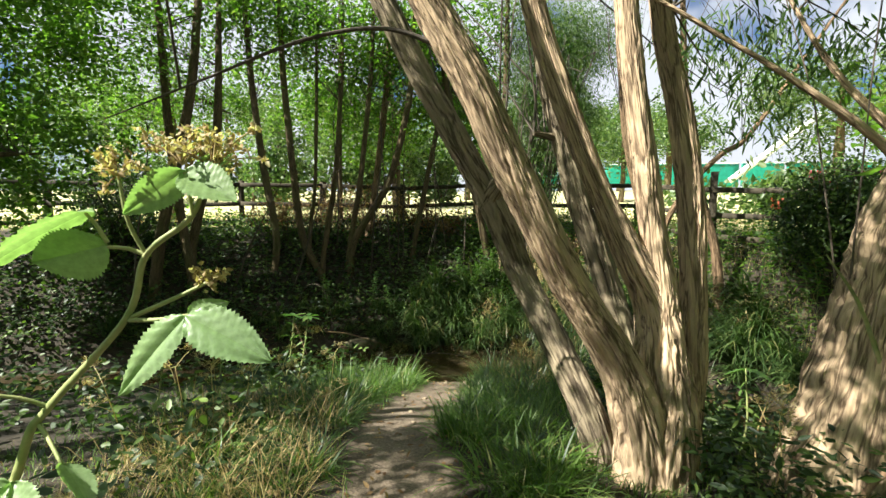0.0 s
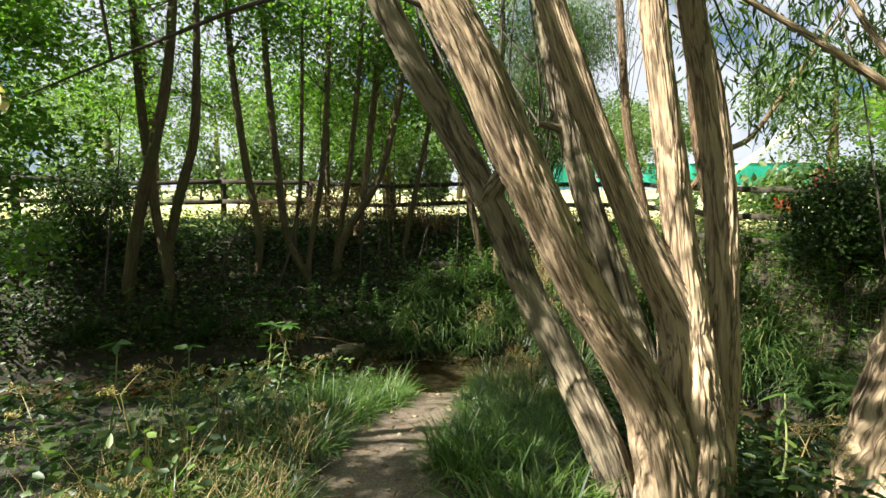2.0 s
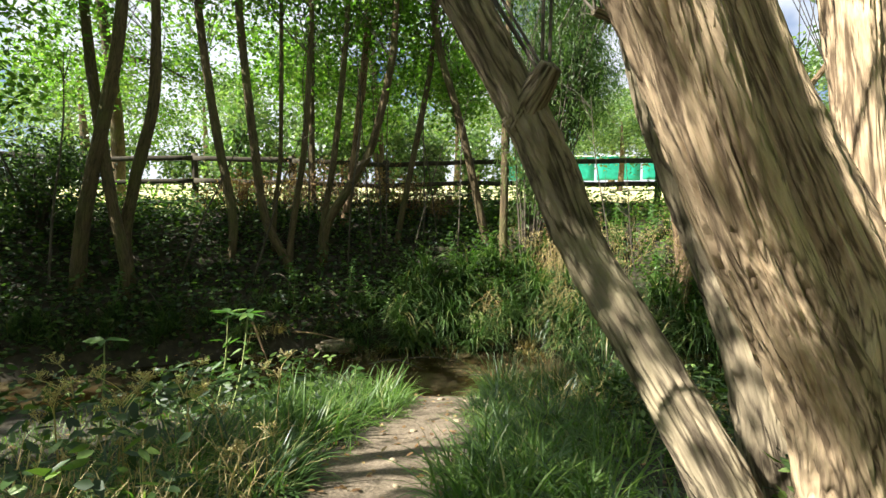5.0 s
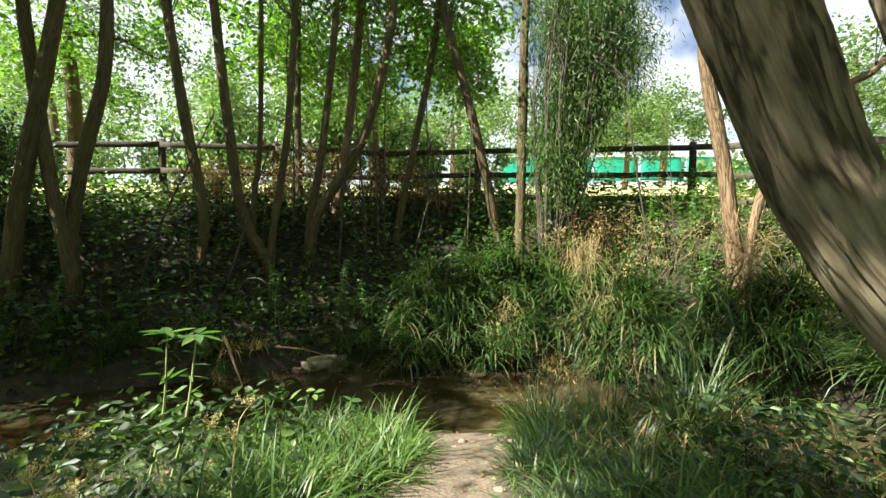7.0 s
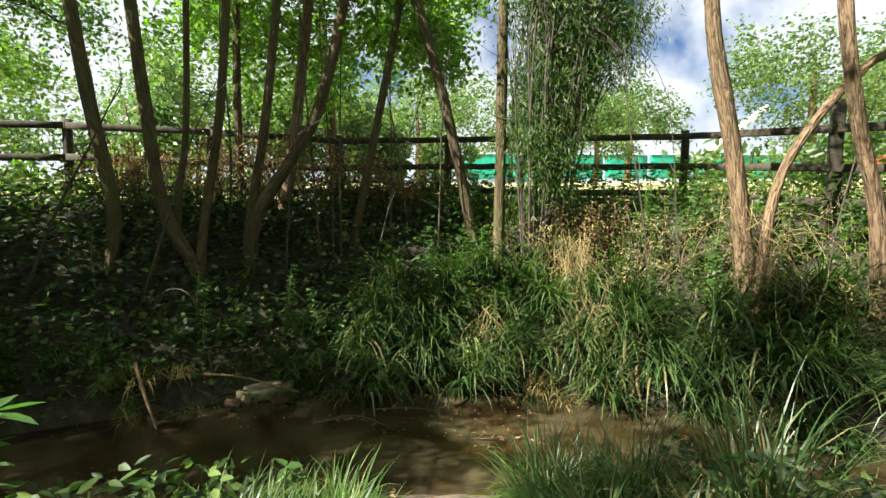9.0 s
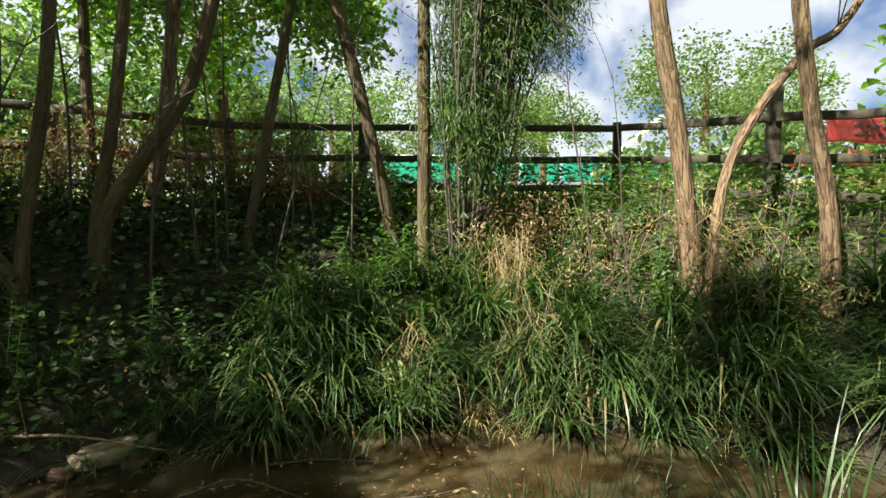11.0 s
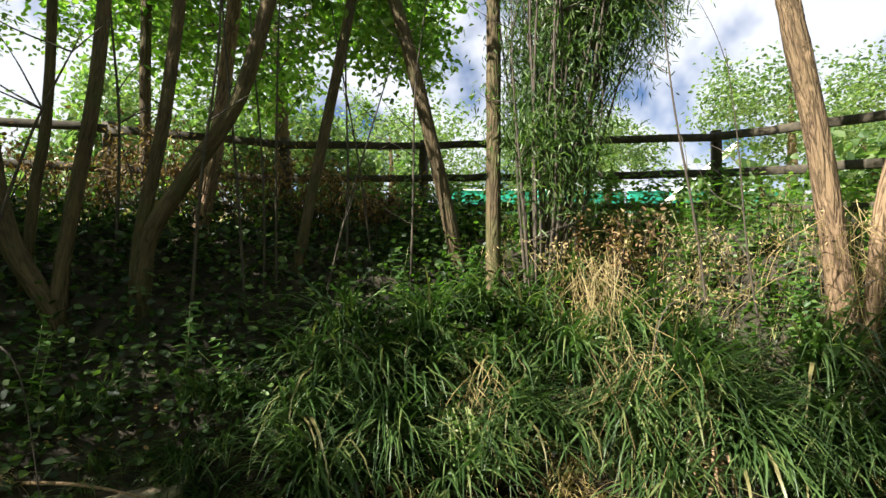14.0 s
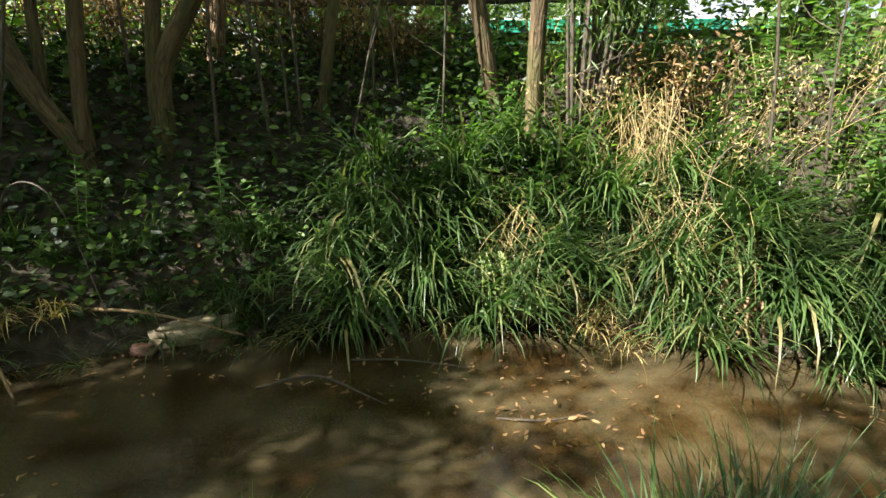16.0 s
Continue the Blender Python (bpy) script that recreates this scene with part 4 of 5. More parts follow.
def tuft_mesh(name, seed, n, radius, length, width, lean, bend, material, toward=None):
    """One tussock of blades about its own root, as mesh data to be shared."""
    rng = np.random.default_rng(seed)
    a, r = rng.uniform(0, 6.28, n), radius * rng.uniform(0, 1, n) ** 0.6
    base = np.stack([np.cos(a) * r, np.sin(a) * r, np.full(n, -0.03)], axis=1)
    head = a + rng.normal(size=n) * 0.7
    if toward is not None:
        head = np.where(rng.uniform(size=n) < 0.75, toward + rng.normal(size=n) * 0.65, head)
    v, f = blades(rng, base, np.full(n, length), np.full(n, width), lean, bend, 5, head)
    ob = mesh_object(name, v, f, material)
    return ob


def plant_tufts(proto, places, rng, label, category, group, spin=0.5, size=(0.75, 1.25), to_water=False):
    """Set copies of tussocks at the places, each turned a little."""
    for i, p in enumerate(places):
        src = proto[i % len(proto)]
        ob = new(src.name.split(".")[0], src.data)
        s = rng.uniform(*size)
        turn = rng.uniform(-spin, spin)
        if to_water:
            e = 0.05
            o = stream_offset(np.array([p[0], p[0] + e, p[0]]), np.array([p[1], p[1], p[1] + e]))
            turn += math.atan2(-(o[2] - o[0]), -(o[1] - o[0])) + math.pi / 2
        ob.matrix_basis = Matrix.LocRotScale(Vector(p), Euler((rng.normal() * 0.06, rng.normal() * 0.06, turn)), Vector((s, s, s * rng.uniform(0.85, 1.1))))
        tagged(ob, label, category, group)
    for src in proto:
        bpy.data.objects.remove(src)


rng = np.random.default_rng(61)
DOWN = -math.pi / 2
# sedges hanging over the far bank
sedge = [tuft_mesh("sedge_tussock", 70 + k, 74, 0.14, 0.84, 0.029, (0.15, 0.8), (0.9, 2.4), M_SEDGE, DOWN) for k in range(5)]
spots = scatter(rng, 2600, -1.2, 5.2, 5.0, 11.5, lambda x, y, o: (o > HALF - 0.05) & (o < HALF + 0.12 + 1.25 * ((x * 13.7 + y * 7.3) % 1)) & (x + (y - 9.2) * 0.5 > -0.5))
plant_tufts(sedge, spots[:135], rng, "tussock of long arching dark green sedge on the bank", "sedge", "sedges on the bank", 0.6, (0.6, 1.25), True)
# lone tussocks low on the shaded part of the bank
sedge2 = [tuft_mesh("sedge_tussock", 80 + k, 70, 0.10, 0.5, 0.011, (0.1, 0.7), (0.8, 2.2), M_SEDGE, DOWN) for k in range(3)]
spots = scatter(rng, 500, -6.5, 0.2, 7.0, 10.2, lambda x, y, o: (o > HALF + 0.02) & (o < HALF + 0.6))
plant_tufts(sedge2, spots[:44], rng, "small dark tussock of sedge at the water's edge", "sedge", "small sedges at the water", 0.6, (0.7, 1.2), True)

# short tussocks that hide the cut edge of the bank
lip = [tuft_mesh("edge_tussock", 86 + k, 60, 0.12, 0.42, 0.012, (0.2, 1.0), (0.8, 2.4), M_STRAW if k == 1 else M_SEDGE, DOWN) for k in range(3)]
spots = scatter(rng, 1600, -3.2, 3.8, 5.6, 10.0, lambda x, y, o: (o > HALF - 0.06) & (o < HALF + 0.22))
plant_tufts(lip, spots[:60], rng, "short drooping tussock at the cut edge of the bank", "sedge", "tussocks at the bank edge", 0.7, (0.6, 1.2), True)

# bright grass on both sides of the path
grass = [tuft_mesh("grass_tuft", 90 + k, 85, 0.17, 0.35, 0.013, (0.1, 1.1), (0.6, 2.4), M_SEDGE if k % 3 == 2 else M_GRASS) for k in range(6)]
spots = scatter(rng, 1500, -2.6, 2.0, 2.4, 7.4, lambda x, y, o: (o < -HALF - 0.02) & (path_offset(x, y) > 0.5 + 0.1 * np.sin(y * 3)) & (path_offset(x, y) < 1.5))
plant_tufts(grass, spots[:165], rng, "tuft of fresh green grass beside the path", "grass", "grass along the path", 3.1, (0.55, 1.35))
# tall reeds of grass at the near edge of the water
reed = [tuft_mesh("tall_grass_tussock", 110 + k, 150, 0.17, 0.72, 0.014, (0.02, 0.5), (0.3, 1.9), M_SEDGE) for k in range(3)]
plant_tufts(reed, [(x, y, ground_z(x, y)) for x, y in ((1.05, 6.75), (1.4, 6.95), (1.25, 6.35), (1.7, 6.5), (0.75, 6.6), (1.65, 5.9))], rng,
            "tall arching grass tussock at the water's edge", "grass", "tall grasses at the water", 3.1, (0.85, 1.15))

# low leaf cover over the shaded bank: ivy, nettle and bramble seedlings
def leaf_cover(name, label, n, region, keep, size, material, lift, seed, flat=0.6):
    r = np.random.default_rng(seed)
    p = scatter(r, n, *region, keep)
    p[:, 2] += r.uniform(0, 1, len(p)) ** 1.6 * lift
    way = r.normal(size=(len(p), 3)) * (1, 1, 0.35)
    v, f = leaves(r, p, way, size[0], size[1], 0.2, flat)
    return tagged(mesh_object(name, v, f, material), label, "undergrowth", kind="stuff")


leaf_cover("ivy_cover", "dark ivy and nettle leaves over the shaded bank", 34000, (-8.5, 1.5, 7.0, 12.2), lambda x, y, o: (o > HALF + 0.05) & (o < HALF + 3.0), (0.085, 0.06), M_IVY, 0.42, 201)
leaf_cover("bank_weeds", "mixed sunlit weeds and herbs on the bank", 22000, (0.2, 7.5, 5.0, 12.2), lambda x, y, o: (o > HALF + 0.25) & (o < HALF + 2.7), (0.10, 0.034), M_LEAF, 0.6, 202, 0.45)
leaf_cover("fence_weeds", "leafy weeds along the foot of the fence", 15000, (-9, 7.5, 7.5, 13.2), lambda x, y, o: (o > HALF + 1.9) & (o < HALF + 3.4), (0.085, 0.05), M_LEAF, 0.6, 203, 0.45)
leaf_cover("near_weeds", "nettles and weeds on the near slope", 6500, (-6.0, -0.95, 1.6, 6.6), lambda x, y, o: (o < -HALF - 0.7) & (path_offset(x, y) > 0.75) & (np.sin(x * 3.1 + 1) + np.sin(y * 2.7 + x) > -0.3), (0.095, 0.04), M_IVY, 0.5, 204, 0.5)
leaf_cover("right_weeds", "shaded weeds behind the willow", 15000, (1.4, 4.2, 2.2, 7.0), lambda x, y, o: (o < -HALF + 0.1), (0.08, 0.03), M_IVY, 0.45, 205, 0.45)
leaf_cover("leaf_litter", "scattered dry brown leaves on soil", 1800, (-3, 3, 0.5, 7.2), lambda x, y, o: (o < -HALF - 0.0), (0.05, 0.028), M_RUST, 0.02, 206, 0.9)

# dark leaves added to cover bright water where the hollow lies in shade
leaf_cover("shade_weeds", "dark weeds added over the near stream edge to blacken the shaded hollow", 7000, (-6.5, -1.1, 3.5, 7.6), lambda x, y, o: (o > -HALF - 0.9) & (o < -HALF + 0.1), (0.085, 0.04), M_IVY, 0.4, 208, 0.5)
leaf_cover("bank_litter", "dry brown leaves and scraps along the foot of the bank", 2600, (-6.0, 0.6, 6.8, 10.2), lambda x, y, o: (o > HALF - 0.12) & (o < HALF + 0.55), (0.06, 0.032), M_RUST, 0.04, 207, 0.8)


def turf(name, label, n, region, keep, length, width, material, seed, lean=(0.0, 0.6), bend=(0.2, 1.6)):
    r = np.random.default_rng(seed)
    p = scatter(r, n, *region, keep)
    v, f = blades(r, p, np.full(len(p), length), np.full(len(p), width), lean, bend, 3)
    return tagged(mesh_object(name, v, f, material), label, "grass", kind="stuff")


turf("verge_grass", "short grass on the near bank", 15000, (-3.2, 2.4, 1.8, 7.4), lambda x, y, o: (o < -HALF) & (path_offset(x, y) > 0.4 + 0.1 * np.sin(x * 5 + y * 3)), 0.14, 0.006, M_GRASS, 211, (0.1, 0.9), (0.3, 2.0))
turf("bank_grass", "rank grass on the sunlit bank", 9000, (-0.5, 7.0, 5.0, 12.5), lambda x, y, o: (o > HALF + 0.1) & (o < HALF + 2.9), 0.42, 0.008, M_SEDGE, 212)
turf("dry_grass", "dry straw-coloured grass stalks on the bank", 3600, (1.2, 7.0, 5.0, 12.0), lambda x, y, o: (o > HALF + 0.4) & (o < HALF + 2.4), 0.6, 0.005, M_STRAW, 213)
turf("field_grass", "long pale grass at the edge of the field", 16000, (-12, 12, 8, 17), lambda x, y, o: (o > HALF + 2.6) & (o < HALF + 7), 0.32, 0.010, M_STRAW, 214)
turf("near_straw", "yellow dead grass and stalks by the path", 1500, (-2.2, -0.7, 2.2, 4.4), lambda x, y, o: path_offset(x, y) > 0.55, 0.42, 0.006, M_STRAW, 215, (0.2, 1.2))

turf("dry_verge_grass", "bleached dead grass by the stream below the willow", 1300, (0.8, 2.6, 4.4, 6.7), lambda x, y, o: (o < -HALF + 0.1) & (np.sin(x * 4.1) + np.sin(y * 3.3 + 1) > -0.2), 0.5, 0.006, M_STRAW, 216, (0.3, 1.2))


# leaves and scraps afloat on the stream
fr = np.random.default_rng(231)
fx, fy = fr.uniform(-4, 3.6, 1500), fr.uniform(6, 9.6, 1500)
fo = np.abs(stream_offset(fx, fy))
fk = (fo < HALF) & (np.sin(fx * 2.3) + np.sin(fy * 3.1 + fx) > 0.2)
fp = np.stack([fx[fk], fy[fk], np.full(fk.sum(), WATER + 0.006)], 1)
v, f = leaves(fr, fp, fr.normal(size=(len(fp), 3)) * (1, 1, 0.02), 0.05, 0.018, 0.1, 0.97)
tagged(mesh_object("floating_leaves", v, f, M_RUST), "brown and yellow willow leaves floating on the stream", "leaves", kind="stuff")


# ---- across the field: green screen, white boom ----
M_SCREEN = plain_material("green windbreak mesh", (0.0, 0.20, 0.14), (0.01, 0.32, 0.22), 3, 0.6, 0.1)
M_WHITE = plain_material("white paint", (0.7, 0.7, 0.68), (0.84, 0.84, 0.82), 2, 0.5, 0.05)


def build_screen():
    rng = np.random.default_rng(301)
    s = thing("screen_fence", "green mesh windbreak fence with white posts around a sports court", "fence")
    for i in range(8):
        x0, x1 = 6.5 + i * 4.2, 6.5 + (i + 1) * 4.2
        z = 3.3 + 0.05 * i
        v, f = box_beam((x0 + 0.12, 44, z + 0.95), (x1 - 0.12, 44, z + 0.95), 0.06, 2.1, rng)
        mesh_object("panel", v, f, M_SCREEN, s, smooth=False)
        v, f = box_beam((x0, 43.9, z - 0.9), (x0, 43.9, z + 2.12), 0.14, 0.14, rng)
        mesh_object("post", v, f, M_WHITE, s, smooth=False)
        v, f = box_beam((x0 + 0.1, 43.9, z + 2.05), (x1 - 0.1, 43.9, z + 2.05), 0.08, 0.08, rng)
        mesh_object("rail", v, f, M_WHITE, s, smooth=False)
    b = thing("boom", "white painted slanting boom on an upright mast", "boom")
    v, f = box_beam((26.0, 43, 3.9), (33.8, 43, 9.8), 0.4, 0.5, rng)
    mesh_object("arm", v, f, M_WHITE, b, smooth=False)
    v, f = box_beam((33.4, 43.1, 2.5), (33.4, 43.1, 9.8), 0.35, 0.35, rng)
    mesh_object("mast", v, f, M_WHITE, b, smooth=False)


build_screen()

# ---- bramble shoot beside the path ----
M_BRAMBLE = leaf_material("bramble leaf", [(0.0, (0.18, 0.28, 0.10)), (0.5, (0.24, 0.34, 0.16)), (1.0, (0.29, 0.39, 0.21))], 0.36, 0.35)
M_CANE = plain_material("green bramble cane", (0.16, 0.22, 0.06), (0.34, 0.34, 0.14), 20, 0.6)
M_SEED = leaf_material("dry flower head", [(0.0, (0.28, 0.18, 0.09)), (0.5, (0.44, 0.33, 0.18)), (1.0, (0.60, 0.52, 0.34))], 0.8, 0.35)


def veined_leaf(base, tip, width, face, seed):
    """A toothed leaf, pleated along its side veins and folded at the midrib."""
    rng = np.random.default_rng(seed)
    base, tip = np.array(base, float), np.array(tip, float)
    way = tip - base
    L = np.linalg.norm(way)
    way = way / L
    face = np.array(face, float)
    side = unit(np.cross(way, face))
    nor = np.cross(side, way)
    rows, cols = 41, 6
    v = []
    for i in range(rows):
        t = i / (rows - 1)
        w = width / 2 * (math.sin(math.pi * min(1, t ** 0.72)) ** 0.75 * (1 - 0.15 * t) if 0 < t < 1 else 0.0)
        w *= 1 + (0.10 if i % 2 else -0.03)
        for s in (-1, 1):
            for j in range(cols):
                u = j / (cols - 1)
                pleat = 0.018 * L * math.sin((t * 7 - u * 1.5) * 2 * math.pi) * u * (1 - 0.5 * u)
                lift = 0.22 * w * u + pleat - 0.12 * L * t * t + 0.02 * L * math.sin(u * 5 + seed)
                p = base + way * (L * t + 0.10 * w * u) + side * s * w * u + nor * lift
                v.append(p)
    n = rows * 2 * cols
    idx = np.arange(n).reshape(rows, 2, cols)
    q = []
    for s in (0, 1):
        a = idx[:, s]
        quad = np.stack([a[:-1, :-1], a[:-1, 1:], a[1:, 1:], a[1:, :-1]], -1).reshape(-1, 4)
        q.append(quad if s else quad[:, ::-1])
    return np.array(v), [np.concatenate(q)]


def build_bramble():
    rng = np.random.default_rng(310)
    b = thing("bramble", "arching bramble shoot with toothed green leaves and dry flower heads", "bramble")
    main = [(-1.55, 1.95, -1.45), (-1.40, 1.5, -0.5), (-1.2, 1.18, 0.45), (-1.04, 1.1, 0.86), (-0.97, 1.1, 0.97), (-0.77, 1.1, 1.19), (-0.715, 1.1, 1.34), (-0.605, 1.1, 1.43), (-0.56, 1.1, 1.54)]
    v, f = tube(main, [0.013, 0.012, 0.011, 0.010, 0.0095, 0.0085, 0.008, 0.007, 0.005], 8, 60, 0.0, 0.2, 4)
    mesh_object("cane", v, f, M_CANE, b)
    side = [[(-0.715, 1.1, 1.34), (-0.74, 1.08, 1.42), (-0.75, 1.07, 1.53)], [(-0.765, 1.1, 1.184), (-0.68, 1.08, 1.19), (-0.607, 1.07, 1.203)],
            [(-0.76, 1.1, 1.19), (-0.66, 1.12, 1.235), (-0.575, 1.12, 1.276)], [(-0.715, 1.1, 1.34), (-0.79, 1.08, 1.36)], [(-0.79, 1.08, 1.37), (-0.83, 1.07, 1.44)],
            [(-0.6, 1.1, 1.43), (-0.6, 1.07, 1.53)], [(-0.97, 1.1, 0.97), (-1.05, 1.05, 1.02)], [(-1.0, 1.1, 0.93), (-0.9, 1.04, 0.86)], [(-1.1, 1.12, 0.75), (-0.98, 1.0, 0.84)]]
    for p in side:
        p = [np.array(q) for q in p]
        if len(p) == 2:
            p = [p[0], (p[0] + p[1]) / 2 + np.array([0, 0, 0.006]), p[1]]
        v, f = tube(p, [0.006, 0.005, 0.004], 6, 10)
        mesh_object("stalk", v, f, M_CANE, b)
    cam_up = np.array([0.1, -0.75, 0.65])
    for i, (a, t, w, face) in enumerate([
            ((-0.607, 1.06, 1.203), (-0.765, 1.02, 1.03), 0.10, cam_up), ((-0.607, 1.06, 1.203), (-0.405, 1.03, 1.115), 0.115, cam_up),
            ((-0.607, 1.07, 1.20), (-0.55, 1.16, 1.225), 0.06, cam_up),
            ((-0.60, 1.07, 1.535), (-0.725, 1.04, 1.43), 0.085, (0.15, -0.8, -0.5)), ((-0.605, 1.07, 1.53), (-0.475, 1.04, 1.475), 0.105, cam_up),
            ((-0.59, 1.08, 1.535), (-0.535, 1.16, 1.56), 0.07, (0.1, -0.8, -0.4)),
            ((-0.79, 1.08, 1.365), (-0.94, 1.04, 1.32), 0.14, (0.1, -0.85, -0.45)), ((-0.81, 1.07, 1.445), (-1.07, 1.02, 1.32), 0.10, (-0.1, 0.25, 1.0)),
            ((-1.05, 1.05, 1.02), (-1.2, 1.02, 1.0), 0.10, (0, -0.4, 0.9)), ((-0.9, 1.04, 0.86), (-0.78, 0.98, 0.80), 0.09, (0, 0.5, 0.9)),
            ((-0.98, 1.0, 0.84), (-0.90, 0.9, 0.72), 0.12, cam_up), ((-0.98, 1.0, 0.84), (-1.10, 0.92, 0.74), 0.11, cam_up), ((-1.1, 1.0, 0.8), (-1.0, 0.9, 0.66), 0.12, (0, 0.4, 0.9))]):
        v, f = veined_leaf(a, t, w, face, 320 + i)
        mesh_object("leaf", v, f, M_BRAMBLE, b)
    for c, n, s in (((-0.55, 1.1, 1.585), 150, 0.055), ((-0.62, 1.1, 1.585), 80, 0.04), ((-0.75, 1.07, 1.55), 70, 0.032), ((-0.57, 1.12, 1.285), 50, 0.022)):
        parts = []
        for _ in range(n // 5):
            p = np.array(c) + rng.normal(size=3) * np.array([s, s * 0.6, s * 0.45])
            parts.append(tube([np.array(c) - np.array([0, 0, s * 0.9]), (p + np.array(c)) / 2 - np.array([0, 0, s * 0.2]), p], [0.002, 0.0018, 0.0015], 4, 5))
            q = p + rng.normal(size=(12, 3)) * 0.006
            parts.append(leaves(rng, q, rng.normal(size=(12, 3)), 0.015, 0.011, 0.5, 0.2))
        v, f = join(parts)
        mesh_object("flower_head", v, f, M_SEED, b, "dry brown flower head")
    k = 0.70
    b.location, b.scale = (0.012, 0, 1.45 * (1 - k)), (k, k, k)


build_bramble()


# ---- upright weeds with leaf whorls, dry umbels ----
M_WEED = leaf_material("balsam leaf", [(0.0, (0.045, 0.10, 0.022)), (0.6, (0.075, 0.15, 0.036)), (1.0, (0.13, 0.20, 0.05))], 0.46, 0.4)


def build_weed(x, y, h, seed, lean=(0.1, 0.0), leaf=(0.17, 0.05), label="tall green balsam with lance-shaped leaves on the bank"):
    rng = np.random.default_rng(seed)
    z = ground_z(x, y)
    w = thing("balsam_plant", label, "weed", "balsam plants")
    base = np.array([x, y, z - 0.05])
    top = base + np.array([lean[0], lean[1], h])
    mid = (base + top) / 2 + rng.normal(size=3) * 0.02
    v, f = tube([base, mid, top], [0.010, 0.008, 0.004], 7, 16)
    mesh_object("stem", v, f, M_CANE, w)
    parts = []
    for a in np.linspace(0.4, 0.95, 9):
        n = int(rng.integers(1, 4))
        p = base + (top - base) * a + rng.normal(size=3) * 0.006
        ang = rng.uniform(0, 6.28, n)
        way = np.stack([np.cos(ang), np.sin(ang), rng.uniform(-0.7, 0.5, n)], 1)
        s = rng.uniform(0.55, 1.1) * (1.15 - 0.5 * a)
        parts.append(leaves(rng, np.repeat(p[None], n, 0), way, leaf[0] * s, leaf[1] * s * 0.8, 0.3, 0.6))
    n = 7 if h > 0.91 else 3
    ang = rng.uniform(0, 6.28) + np.arange(n) * 6.28 / n + rng.normal(size=n) * 0.2
    way = np.stack([np.cos(ang), np.sin(ang), rng.uniform(-0.35, 0.25, n)], 1)
    parts.append(leaves(rng, np.repeat(top[None], n, 0), way, leaf[0] * 0.95, leaf[1] * 1.2, 0.25, 0.8))
    v, f = join(parts)
    mesh_object("foliage", v, f, M_WEED, w)


for k, (x, y, h, lx, ly) in enumerate([(-1.95, 5.55, 0.95, 0.16, 0.0), (-1.80, 5.5, 0.92, 0.18, 0.05), (-2.35, 4.7, 0.8, 0.1, 0), (-2.5, 3.9, 0.9, 0.15, 0), (2.02, 3.7, 0.8, 0.05, 0),
                                   (2.25, 4.1, 1.0, -0.05, 0.05), (2.0, 3.1, 0.75, 0.05, 0), (2.5, 4.6, 0.9, 0.1, 0), (-1.5, 6.2, 0.45, 0.05, 0), (-0.9, 6.7, 0.4, 0, 0)]):
    build_weed(x, y, h, 340 + k, (lx, ly))


def build_umbel(x, y, h, seed):
    rng = np.random.default_rng(seed)
    z = ground_z(x, y)
    u = thing("dry_umbel", "dead brown umbel with branching seed heads", "weed", "dry umbels")
    base = np.array([x, y, z - 0.04])
    top = base + np.array([rng.normal() * 0.08, rng.normal() * 0.08, h])
    v, f = tube([base, (base + top) / 2 + rng.normal(size=3) * 0.02, top], [0.006, 0.005, 0.003], 6, 10)
    mesh_object("stem", v, f, M_STRAW, u)
    parts = []
    for k in range(3):
        a0 = base + (top - base) * (0.7 + 0.15 * k)
        hub = a0 + np.array([rng.normal() * 0.10, rng.normal() * 0.08, 0.10])
        parts.append(tube([a0, (a0 + hub) / 2 + np.array([0, 0, 0.01]), hub], [0.003, 0.0025, 0.002], 4, 5))
        for j in range(10):
            e = hub + np.array([rng.normal() * 0.035, rng.normal() * 0.035, rng.uniform(0.02, 0.05)])
            parts.append(tube([hub, (hub + e) / 2 + np.array([0, 0, -0.004]), e], [0.0018, 0.0015, 0.001], 3, 4))
            parts.append(leaves(rng, e + rng.normal(size=(8, 3)) * 0.006, rng.normal(size=(8, 3)), 0.013, 0.007, 0.5, 0.2))
    v, f = join(parts)
    mesh_object("seed_head", v, f, M_SEED, u)


for k, (x, y, h) in enumerate([(-1.75, 4.0, 0.55), (-1.6, 3.8, 0.5), (-1.45, 4.1, 0.5), (-1.95, 3.9, 0.5), (-1.3, 4.3, 0.45), (-2.1, 4.2, 0.6), (-1.2, 4.9, 0.5), (-1.9, 3.2, 0.7),
                               (-2.15, 3.1, 0.65), (1.95, 2.65, 0.5), (2.05, 2.9, 0.55), (-1.0, 3.6, 0.35)]):
    build_umbel(x, y, h, 360 + k)

# ---- stones, roots and drift in the stream ----
M_STONE = plain_material("pale stone", (0.19, 0.145, 0.09), (0.40, 0.32, 0.215), 12, 0.8, 0.6, 0.02)
M_BRICK = plain_material("wet red brick", (0.09, 0.04, 0.028), (0.20, 0.095, 0.065), 20, 0.55, 0.5, 0.01)
M_ROOT = plain_material("dead root fibre", (0.16, 0.09, 0.045), (0.42, 0.27, 0.15), 18, 0.85, 0.8, 0.02, (3, 3, 0.6))


